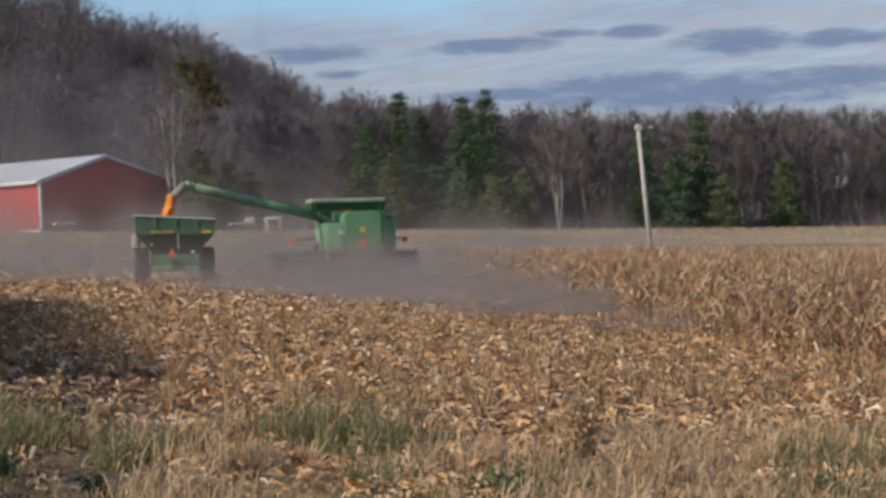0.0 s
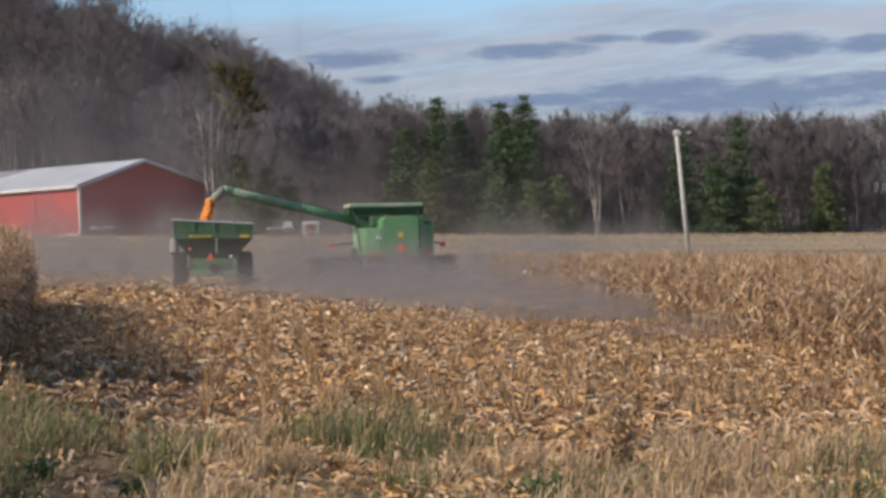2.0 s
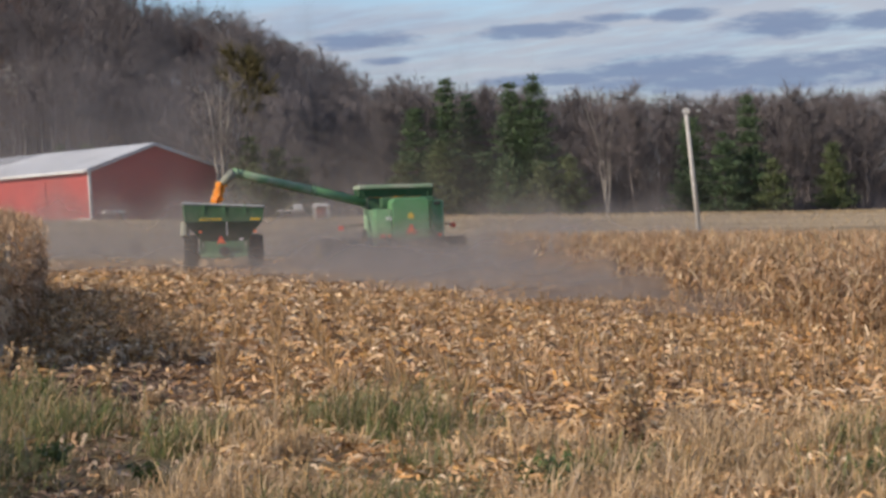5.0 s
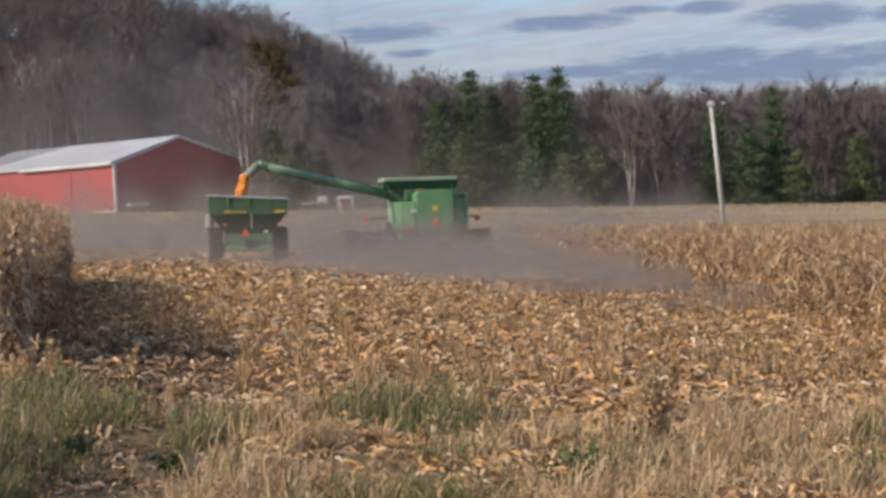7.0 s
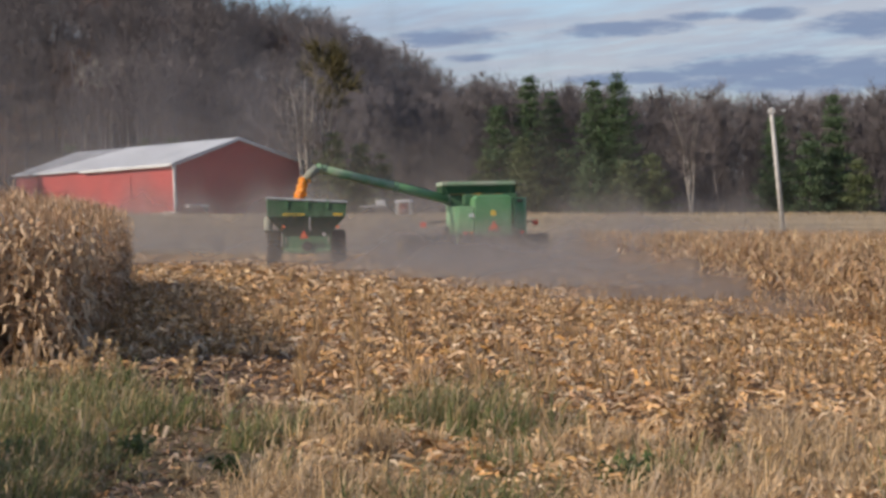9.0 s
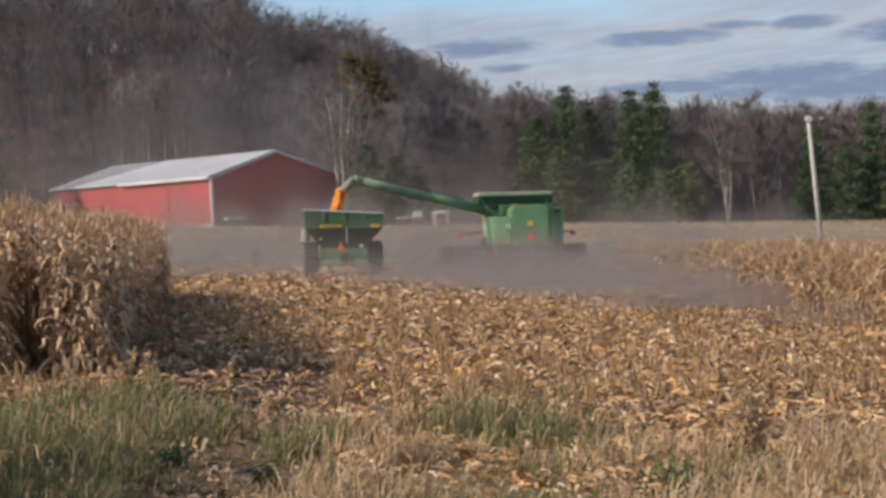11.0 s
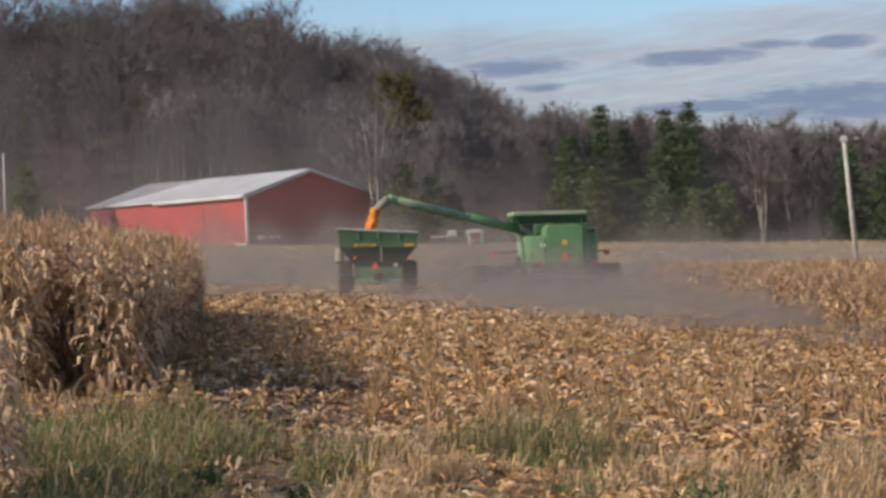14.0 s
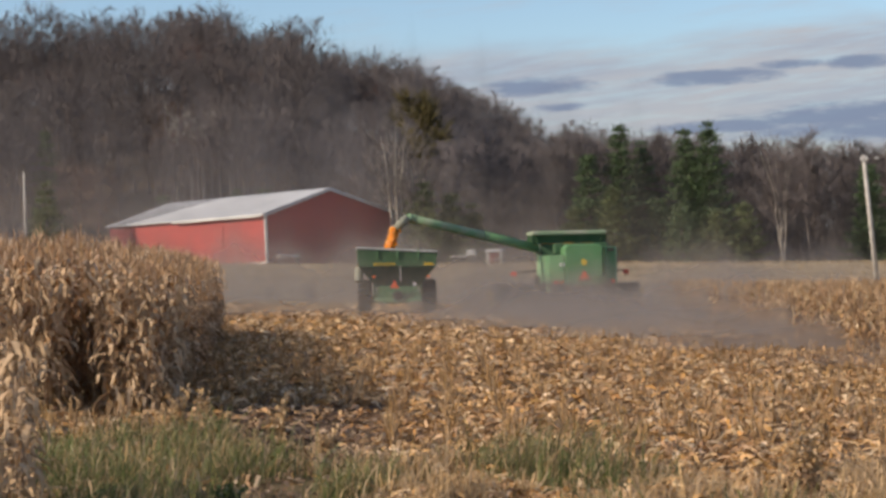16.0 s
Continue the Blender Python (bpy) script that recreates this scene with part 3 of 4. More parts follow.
    part("elbow", tube(elbow, e1, 0.2, 0.19, 16), GREEN_DUSTY, a, smooth=True)
    part("spout", tube(e1, spout, 0.2, 0.17, 16), SPOUT, a, "dusty downturned spout", smooth=True)
    part("auger_brace", tube(root.lerp(elbow, 0.15) + Vector((0, 0, 0.25)), root.lerp(elbow, 0.5) + Vector((0, 0, 0.22)), 0.025, 0.025, 6), DARK, a)
    return ob


combine()

# corn pouring from the spout: many loose kernels round a thick core
sp0, sp1 = np.array([-2.12, 94.0, 4.05]), np.array([-2.50, 94.0, 2.75])
k = np.random.default_rng(5).uniform(0, 1, 1600)
sp = np.random.default_rng(6)
K = sp0 + (sp1 - sp0) * k[:, None] + np.stack([sp.normal(0, 0.07 + 0.03 * k), sp.normal(0, 0.07, k.size), 0 * k], 1)
tet = np.array([(1, 1, 1), (1, -1, -1), (-1, 1, -1), (-1, -1, 1)]) * 0.042
KV = (K[:, None, :] + tet[None] * sp.uniform(0.7, 1.3, (k.size, 1, 1))).reshape(-1, 3)
KF = (np.arange(k.size)[:, None, None] * 4 + np.array([(0, 1, 2), (0, 3, 1), (0, 2, 3), (1, 3, 2)])[None]).reshape(-1, 3)
stuff("grain_stream", KV, KF, GRAIN, "orange stream of shelled corn falling into the cart", "corn")


# ---------- grain cart ----------
def grain_cart():
    cx, cy = -2.1, 92.0
    ob = thing("grain_cart", pose(cx, cy, ground_z(cx, cy), 0, 2.0, 3), "green two-wheeled grain cart standing in the stubble", "grain cart")
    # hopper: open sheet-metal box, its left wall higher, tapering below
    top = [(-1.78, 0.0, 3.02), (1.74, 0.0, 2.84), (1.74, 3.6, 2.84), (-1.78, 3.6, 3.02)]
    mid = [(-1.72, 0.02, 2.2), (1.68, 0.02, 2.2), (1.68, 3.58, 2.2), (-1.72, 3.58, 2.2)]
    low = [(-0.75, 0.7, 1.1), (0.75, 0.7, 1.1), (0.75, 2.6, 1.1), (-0.75, 2.6, 1.1)]
    names = ("rear_wall", "side_wall", "front_wall", "side_wall")
    for rows, tag_, mt in (((top, mid), "", GREEN_CART), ((mid, low), "_slope", GREEN_DARK)):
        for i in range(4):
            j = (i + 1) % 4
            bm = bmesh.new()
            q = [bm.verts.new(v) for v in (rows[1][i], rows[1][j], rows[0][j], rows[0][i])]
            bm.faces.new(q)
            bmesh.ops.solidify(bm, geom=bm.faces[:], thickness=0.05)
            part("hopper_" + names[i] + tag_, bm, mt, ob)
    for i in range(4):
        j = (i + 1) % 4
        part("top_rim", tube(Vector(top[i]), Vector(top[j]), 0.055, 0.055, 8), GREY_TARP, ob, "pale metal rim")
    for x in (-0.9, 0.0, 0.9):
        part("wall_rib", box(x, -0.03, 2.75, 0.05, 0.05, 0.4, 0.01), GREEN, ob)
    part("yellow_stripe", box(-0.60, -0.012, 2.30, 0.95, 0.02, 0.10, 0.0), YELLOW, ob, "yellow stripe with plain lettering bars")
    part("yellow_stripe", box(1.35, -0.012, 2.30, 0.42, 0.02, 0.10, 0.0), YELLOW, ob)
    part("lettering_bar", box(-0.60, -0.028, 2.30, 0.70, 0.008, 0.035, 0.0), GREEN_DARK, ob)
    part("corn_load", tube((-0.1, 1.8, 2.2), (-0.1, 1.8, 2.85), 1.7, 0.3, 20), GRAIN, ob)
    # chassis
    part("rear_panel", prism([(-1.0, 0.75), (1.0, 0.75), (0.86, 1.5), (-0.86, 1.5)], "y", 0.55, 0.62), GREEN_CART, ob)
    part("rear_beam", box(0, 0.45, 0.70, 2.05, 0.16, 0.2, 0.03), GREEN_DUSTY, ob, "dusty pale green beam")
    for x in (-1.02, 1.02):
        part("frame_post", box(x, 0.55, 1.4, 0.1, 0.1, 1.5, 0.02), GREEN_DARK, ob)
    part("axle", box(0, 1.7, 0.72, 2.6, 0.3, 0.3, 0.03), DARK, ob)
    part("sump_auger", tube((0, 0.3, 0.9), (0, 4.2, 0.9), 0.22, 0.22, 14), DARK, ob)
    part("drawbar", box(0, 4.8, 0.6, 0.3, 2.6, 0.2, 0.03), GREEN_DARK, ob)
    part("folded_auger", tube((-1.72, 0.5, 1.55), (-1.70, 0.7, 2.15), 0.2, 0.2, 14), SPOUT, ob, "dusty folded unloading auger")
    part("access_ladder", tube((0.12, -0.02, 1.55), (0.10, -0.02, 2.2), 0.025, 0.025, 6), GREY_TARP, ob)
    triangle_sign(ob, -0.15, 0.30, 1.36, 0.40)
    for x in (-1.05, 1.35):
        part("marker_light", box(x, 0.1, 1.75, 0.13, 0.06, 0.10, 0.02), ORANGE_LENS, ob)
    part("reflector", box(0.75, 0.3, 1.42, 0.16, 0.03, 0.12, 0.01), WHITE, ob, "white plate")
    for s in (-1, 1):
        wheel(ob, s * 1.44, 1.7, 0.82, 0.82, 0.62, 0.05, YELLOW)


grain_cart()


# ---------- plants: shared generators ----------
def unit(v):
    return v / np.maximum(np.linalg.norm(v, axis=-1, keepdims=True), 1e-9)


def across(d, rng):
    """A unit vector square to each d, at a random turn."""
    r = rng.normal(0, 1, d.shape)
    return unit(np.cross(d, r))


def sticks(P0, P1, r0, r1, rng):
    """Three-sided tapering sticks, all at once."""
    P0, P1 = np.atleast_2d(P0), np.atleast_2d(P1)
    d = unit(P1 - P0)
    u = across(d, rng)
    w = np.cross(d, u)
    V = []
    for P, r in ((P0, r0), (P1, r1)):
        r = np.broadcast_to(r, (len(P0),))[:, None]
        for a in (0, 2.094, 4.189):
            V.append(P + r * (math.cos(a) * u + math.sin(a) * w))
    V = np.stack(V, 1)
    f = np.array([(0, 1, 4), (0, 4, 3), (1, 2, 5), (1, 5, 4), (2, 0, 3), (2, 3, 5)])
    F = np.arange(len(P0))[:, None, None] * 6 + f[None]
    return V.reshape(-1, 3), F.reshape(-1, 3)


def chain(P, r, sides=7):
    """One tapering trunk through the points P."""
    n = len(P)
    a = np.arange(sides) * 2 * math.pi / sides
    V = P[:, None, :] + r[:, None, None] * np.stack([np.cos(a), np.sin(a), 0 * a], 1)[None]
    F = []
    for i in range(n - 1):
        for j in range(sides):
            k = (j + 1) % sides
            p, q, u, v = i * sides + j, i * sides + k, (i + 1) * sides + k, (i + 1) * sides + j
            F += [(p, q, u), (p, u, v)]
    return V.reshape(-1, 3), np.array(F)


def slivers(P0, P1, w, rng):
    """Thin triangles from P0 to P1."""
    u = across(P1 - P0, rng) * np.broadcast_to(w, (len(P0),))[:, None] * 0.5
    V = np.stack([P0 - u, P0 + u, P1], 1)
    return V.reshape(-1, 3), np.arange(len(P0) * 3).reshape(-1, 3)


def join(*parts):
    V, F, n = [], [], 0
    for v, f in parts:
        V.append(v)
        F.append(f + n)
        n += len(v)
    return np.concatenate(V), np.concatenate(F)


def scatter(variants, X, Y, Z, turn, size, rng, squash=None):
    """Copies of the variant arrays set out over the land, joined."""
    out = []
    pick = rng.integers(0, len(variants), len(X))
    for k, (v, f) in enumerate(variants):
        m = pick == k
        if not m.any():
            continue
        c, s = np.cos(turn[m]), np.sin(turn[m])
        q = v[None] * size[m][:, None, None]
        if squash is not None:
            q = q * squash[m][:, None, None] ** np.array([1, 1, 0])
        x = q[..., 0] * c[:, None] - q[..., 1] * s[:, None] + X[m][:, None]
        y = q[..., 0] * s[:, None] + q[..., 1] * c[:, None] + Y[m][:, None]
        z = q[..., 2] + Z[m][:, None]
        V = np.stack([x, y, z], -1).reshape(-1, 3)
        F = (f[None] + (np.arange(m.sum()) * len(v))[:, None, None]).reshape(-1, 3)
        out.append((V, F))
    return join(*out)


def bare_tree(rng, h=13.0, limbs=11, branches=5, twigs=9, r=0.16, spread=0.42, fork=0.25, twig_w=0.035, steep=0.0):
    """Leafless tree: trunk, ascending limbs, branches, sprays of twigs. Returns trunk and crown arrays."""
    n = 7
    zs = np.linspace(0, 1, n + 1)
    lean = rng.normal(0, 0.02, 2) * h
    T = np.stack([lean[0] * zs + np.cumsum(rng.normal(0, 0.08, n + 1)), lean[1] * zs + np.cumsum(rng.normal(0, 0.08, n + 1)), zs * h * 0.86], 1)
    T[0, :2] = 0
    T[0, 2] = -0.4
    rad = r * (1 - 0.85 * zs)
    trunk = chain(T, rad, 5)
    L0, L1, lr0, lr1, S0, S1, W = [], [], [], [], [], [], []
    for i in range(limbs):
        a = fork + (0.95 - fork) * (i + rng.uniform(0, 1)) / limbs
        k = a * n
        j = min(int(k), n - 1)
        p = T[j] + (T[j + 1] - T[j]) * (k - j)
        az = i * 2.4 + rng.uniform(-0.5, 0.5)
        rise = rng.uniform(0.35, 1.3) + steep
        ln = h * spread * (1.15 - 0.75 * a) * rng.uniform(0.8, 1.2)
        d = unit(np.array([math.cos(az), math.sin(az), rise]))
        pts = [p]
        for q in range(4):
            d = unit(d + np.array([0, 0, 0.12]) + rng.normal(0, 0.12, 3))
            pts.append(pts[-1] + d * ln / 4)
        pts = np.array(pts)
        rr = 0.42 * r * (1 - 0.6 * a) * np.linspace(1, 0.3, 5)
        L0.append(pts[:-1]), L1.append(pts[1:]), lr0.append(rr[:-1]), lr1.append(rr[1:])
        for b in range(branches):
            t = rng.uniform(0.25, 1.0) * 4
            j = min(int(t), 3)
            q0 = pts[j] + (pts[j + 1] - pts[j]) * (t - j)
            d2 = unit(unit(pts[j + 1] - pts[j]) + rng.normal(0, 0.55, 3) + np.array([0, 0, 0.25]))
            q1 = q0 + d2 * ln * rng.uniform(0.25, 0.5)
            L0.append(q0[None]), L1.append(q1[None]), lr0.append(np.array([0.03])), lr1.append(np.array([0.012]))
            t = rng.uniform(0.1, 1.0, twigs)
            s0 = q0 + (q1 - q0) * t[:, None]
            dd = unit(d2 + rng.normal(0, 0.6, (twigs, 3)) + np.array([0, 0, 0.3]))
            S0.append(s0), S1.append(s0 + dd * rng.uniform(0.5, 1.4, twigs)[:, None] * h / 13), W.append(np.full(twigs, twig_w))
    limbs_m = sticks(np.concatenate(L0), np.concatenate(L1), np.concatenate(lr0), np.concatenate(lr1), rng)
    tw = slivers(np.concatenate(S0), np.concatenate(S1), np.concatenate(W), rng)
    return trunk, join(limbs_m, tw)


def rounded(tree, rng, h, wide=0.34, sprays=520, tw=0.04):
    """Draw a tree's crown in to a rounded outline and fill its shell with fine twigs."""
    c, r = np.array([0, 0, 0.62 * h]), np.array([wide * h, wide * h, 0.36 * h])
    V = tree[0].copy()
    q = (V - c) / r
    d = np.linalg.norm(q, axis=1)
    out = (d > 0.96) & (V[:, 2] > 0.45 * h)
    V[out] = c + q[out] / d[out][:, None] * (0.96 + 0.16 * (1 - np.exp(-(d[out] - 0.96) * 3)))[:, None] * r
    u = unit(rng.normal(0, 1, (sprays, 3)) + np.array([0, 0, 0.35]))
    lobes = unit(rng.normal(0, 1, (9, 3)) + np.array([0, 0, 0.4]))
    bulge = 0.86 + 0.2 * np.max(u @ lobes.T, axis=1) ** 6
    P0 = c + u * r * (bulge * rng.uniform(0.45, 0.92, sprays))[:, None]
    e = unit(u + rng.normal(0, 0.45, (sprays, 3)) + np.array([0, 0, 0.35]))
    P1 = P0 + e * rng.uniform(0.5, 1.3, sprays)[:, None] * h / 13
    return join((V, tree[1]), slivers(P0, P1, tw, rng))


def conifer(rng, h=14.0, base=2.6, levels=22, dens=1.0):
    """Trunk and a crown of drooping boughs, each a spray of needle tufts."""
    trunk = chain(np.array([[0, 0, -0.4], [0, 0, h * 0.5], [0, 0, h * 0.98]]), np.array([0.2, 0.11, 0.03]))
    P0, P1, W, B0, B1 = [], [], [], [], []
    for i in range(levels):
        a = (i + rng.uniform(-0.9, 0.9)) / levels
        reach = base * max(1 - a, 0.0) ** 0.78 * rng.uniform(0.72, 1.08) + 0.15
        nb = int((5 + 4 * (1 - a)) * dens)
        az0 = rng.uniform(0, 6.28)
        for b in range(nb):
            az = az0 + b * 6.283 / nb + rng.uniform(-0.35, 0.35)
            ln = reach * rng.uniform(0.5, 1.12)
            z = h * (0.06 + 0.92 * max(a, 0)) + rng.uniform(-0.3, 0.3) * (1 - a)
            d = np.array([math.cos(az), math.sin(az), rng.uniform(0.0, 0.35)])
            p0 = np.array([0, 0, z])
            p1 = p0 + d * ln
            p1[2] -= 0.1 * ln
            B0.append(p0), B1.append(p1)
            m = int(46 * (0.4 + ln / base))
            t = rng.uniform(0.15, 1.0, m)
            s = p0 + (p1 - p0) * t[:, None] + rng.normal(0, 1, (m, 3)) * np.array([0.24, 0.24, 0.13])
            e = unit(d + rng.normal(0, 0.75, (m, 3)) + np.array([0, 0, 0.25]))
            P0.append(s), P1.append(s + e * rng.uniform(0.2, 0.55, m)[:, None]), W.append(rng.uniform(0.07, 0.17, m))
    boughs = sticks(np.array(B0), np.array(B1), 0.035, 0.012, rng)
    return trunk, join(boughs, slivers(np.concatenate(P0), np.concatenate(P1), np.concatenate(W), rng))


def tree_thing(name, trunk, crown, x, y, z, turn, bark, leaf, label, category, group="", size=1.0):
    ob = thing(name, pose(x, y, z, 0, 0, turn) @ Matrix.Scale(size, 4), label, category, group)
    for stem in (trunk if isinstance(trunk, list) else [trunk]):
        part("stem" if isinstance(trunk, list) else "trunk", raw_mesh("trunk", *stem), bark, ob)
    part("crown", raw_mesh("crown", *crown), leaf, ob)
    return ob


# ---------- woods ----------
rng = np.random.default_rng(11)
tall = [rounded(join(*bare_tree(rng, 12.5, 11, 5, 12, 0.15, 0.42, 0.3, 0.042)), rng, 12.5, rng.uniform(0.30, 0.40)) for _ in range(9)]
edge_kinds = [join(*bare_tree(rng, 15.2, 14, 6, 19, 0.15, 0.33, 0.10, 0.042, 0.7)) for _ in range(6)]
# hillside wood, thickest along the skyline
N = 640
hx = rng.uniform(-150, 62, 4000)
hy = 222 + 150 * rng.uniform(0, 1, 4000) ** 0.8
sight = (hx / hy > -0.225) & (hx / hy < 0.10 + 0.10 * (hy < 300)) & (hx * 340 / hy < 45)
clear = ~((hx > -45) & (hx < 2) & (hy < 236))
sel = np.where(sight & clear)[0][:N]
hx, hy = hx[sel], hy[sel]
ry_ = rng.uniform(342, 400, 130)
hx, hy = np.append(hx, ry_ * rng.uniform(-0.225, 0.06, 130)), np.append(hy, ry_)
size = rng.uniform(0.7, 1.3, len(hx)) * (1 - 0.1 * (hy > 330)) * np.array([1 + 0.3 * noise.noise(Vector((a * 0.07, b * 0.05, 3.0))) for a, b in zip(hx, hy)])
V, F = scatter(tall, hx, hy, land(hx, hy), rng.uniform(0, 6.28, len(hx)), size, rng, rng.uniform(0.7, 1.3, len(hx)))
stuff("hillside_wood", V, F, BARK, "leafless grey-brown wood covering the hillside", "woods")
# russet oaks among them
M = 70
ox, oy = rng.uniform(-75, 30, 400), rng.uniform(235, 335, 400)
ox[:9], oy[:9] = rng.uniform(-37, -27, 9), rng.uniform(292, 312, 9)
sel = np.where((ox / oy > -0.21) & (ox * 340 / oy < 30))[0][:M]
V, F = scatter(tall, ox[sel], oy[sel], land(ox[sel], oy[sel]), rng.uniform(0, 6.28, len(sel)), rng.uniform(0.6, 0.85, len(sel)), rng, np.full(len(sel), 1.3))
stuff("russet_wood", V, F, BARK_WARM, "russet leafless oaks scattered on the hillside", "woods")
# flat wood along the far side of the field
M = 250
fx, fy = rng.uniform(-2, 95, M), 218 + 57 * rng.uniform(0, 1, M) ** 1.1
V, F = scatter(edge_kinds, fx, fy, land(fx, fy) - 0.2, rng.uniform(0, 6.28, M), rng.uniform(0.78, 1.0, M), rng, rng.uniform(0.9, 1.25, M))
stuff("field_edge_wood", V, F, BARK, "leafless wood standing along the field edge", "woods")
# brush at its foot
M = 32000
bx, by = rng.uniform(-60, 100, M), 211.5 + 40 * rng.uniform(0, 1, M) ** 1.5
keep = ~((bx > -45) & (bx < -1))
bx, by = bx[keep], by[keep]
B0 = np.stack([bx, by, land(bx, by)], 1)
V, F = slivers(B0, B0 + np.stack([rng.normal(0, 0.5, len(bx)), rng.normal(0, 0.5, len(bx)), rng.uniform(0.4, 1.0, len(bx)) * (1.2 + 0.2 * np.clip(by - 211, 0, 30))], 1), 0.10, rng)
stuff("brush", V, F, BARK, "tangled leafless brush at the foot of the wood", "brush")
# fine twigs of the crowded crowns behind, rounded tops running into one another
M = 52000
qx, qy = rng.uniform(0, 100, M), rng.uniform(238, 276, M)
crest = np.array([14.9 + 1.6 * noise.noise(Vector((a * 0.11, b * 0.02, 5.0))) + 1.4 * noise.noise(Vector((a * 0.35, b * 0.1, 9.0))) for a, b in zip(qx, qy)])
qz = 1.5 + (crest - 2.6) * rng.uniform(0, 1, M) ** 0.42
Q0 = np.stack([qx, qy, land(qx, qy) + qz], 1)
V, F = slivers(Q0, Q0 + np.stack([rng.normal(0, 0.45, M), rng.normal(0, 0.45, M), rng.uniform(0.5, 1.5, M)], 1), 0.075, rng)
stuff("twig_canopy", V, F, BARK, "fine bare twigs of the crowded wood", "woods")


def many_stems(rng, h, stems, splay, r, twig_w, limbs=8, spread=0.26, fork=0.25):
    """Several stems leaning apart from one foot."""
    T, C = [], []
    for i in range(stems):
        tr_, cr_ = bare_tree(rng, h * rng.uniform(0.82, 1.0), limbs, 6, 10, r, spread, fork, twig_w)
        az = 6.283 * i / stems + rng.uniform(-0.4, 0.4)
        lean = splay * rng.uniform(0.7, 1.2)
        for src, dst in ((tr_, T), (cr_, C)):
            v = src[0].copy()
            v[:, 0] += math.cos(az) * lean * v[:, 2] * np.clip(v[:, 2] / h, 0.55, 1)
            v[:, 1] += math.sin(az) * lean * v[:, 2] * np.clip(v[:, 2] / h, 0.55, 1)
            dst.append((v, src[1]))
    return T, join(*C)


# pale-stemmed trees standing in for a pale outcrop on the hillside, russet oaks at their back
for bx0, by0, bh in ((-33.2, 262, 13.0), (-31.4, 264, 12.0), (-29.8, 261, 13.4), (-27.9, 265, 12.2), (-26.4, 263, 11.4), (-24.6, 260, 12.6)):
    tr, cr = bare_tree(rng, bh, 9, 4, 8, 0.22, 0.30, 0.35, 0.05)
    tree_thing("pale_tree", tr, cr, bx0, by0, ground_z(bx0, by0), rng.uniform(0, 360), BARK_PALE, BARK_PALE, "pale-stemmed leafless tree on the hillside", "tree", "pale trees on the hillside")

# pale forked poplars and the yellow-green tree behind them
tr, cr = many_stems(rng, 16.5, 3, 0.12, 0.22, 0.04)
tree_thing("poplar", tr, cr, -4.4, 205, ground_z(-4.4, 205), 20, BARK_PALE, BARK_GREY, "tall pale leafless poplar with forked limbs", "tree")
tr, cr = many_stems(rng, 14.5, 2, 0.10, 0.2, 0.04)
tree_thing("poplar", tr, cr, -2.4, 206, ground_z(-2.4, 206), 150, BARK_PALE, BARK_GREY, "smaller pale leafless poplar beside the tall one", "tree")
tr, cr = bare_tree(rng, 13.5, 15, 6, 14, 0.17, 0.23, 0.6, 0.09)
tree_thing("leafy_tree", tr, cr, -1.3, 216, ground_z(-1.3, 216), 80, BARK, LEAF_OCHRE, "tree still holding yellow-green leaves among bare trees", "tree", size=1.46)
tr, cr = many_stems(rng, 13.2, 5, 0.22, 0.12, 0.04, 9, 0.28, 0.2)
tree_thing("bare_tree", tr, cr, 33.9, 208, ground_z(33.9, 208), 40, BARK_PALE, BARK, "bare spreading tree with several pale stems at the wood edge", "tree")

# conifers at the wood edge: x, y, height, half width, warm
GROVE = [(18.6, 214, 14.6, 3.6, 0), (15.2, 213, 11.8, 3.2, 0), (21.0, 216, 12.8, 3.4, 0), (17.4, 210, 8.0, 3.0, 1), (13.4, 211, 6.0, 2.4, 1), (22.0, 212, 7.0, 2.4, 0),
         (25.2, 213, 14.2, 3.4, 0), (27.4, 212, 14.7, 3.4, 0), (30.2, 209, 6.4, 2.8, 1), (24.0, 209, 6.0, 2.5, 0), (27.4, 208, 5.2, 2.6, 1),
         (43.5, 212, 10.6, 2.9, 0), (46.4, 210, 8.4, 3.0, 0), (49.6, 212, 12.6, 2.6, 0), (51.2, 209, 5.5, 2.4, 1), (58.6, 213, 7.4, 2.4, 1)]
for gx0, gy0, gh, gw, warm in GROVE:
    tr, cr = conifer(rng, gh, gw * 1.22, int(gh * 2.6), 1.0)
    tree_thing("conifer", tr, cr, gx0, gy0, ground_z(gx0, gy0), 0, BARK, NEEDLES_WARM if warm else NEEDLES,
               "low yellowing evergreen at the wood edge" if warm else "dark green evergreen standing before the bare wood", "tree", "conifers at the wood edge")

# olive evergreens at the foot of the hill
for ex, ey, eh, ew in ((-22.3, 229, 8.0, 2.6), (-19.6, 231, 8.5, 2.8), (-30.6, 230, 7.5, 2.6), (-46.5, 247, 13.0, 3.6), (-1.6, 204.5, 8.2, 3.0), (0.9, 205.5, 7.2, 2.9), (3.0, 206.5, 6.0, 2.6), (-3.6, 207.5, 6.2, 2.4), (-40.5, 214, 8.5, 3.0)):
    tr, cr = conifer(rng, eh, ew, int(eh * 2.4), 0.9)
    tree_thing("evergreen", tr, cr, ex, ey, ground_z(ex, ey), 0, BARK, NEEDLES_WARM, "olive-green evergreen at the foot of the hill", "tree", "evergreens under the hill")


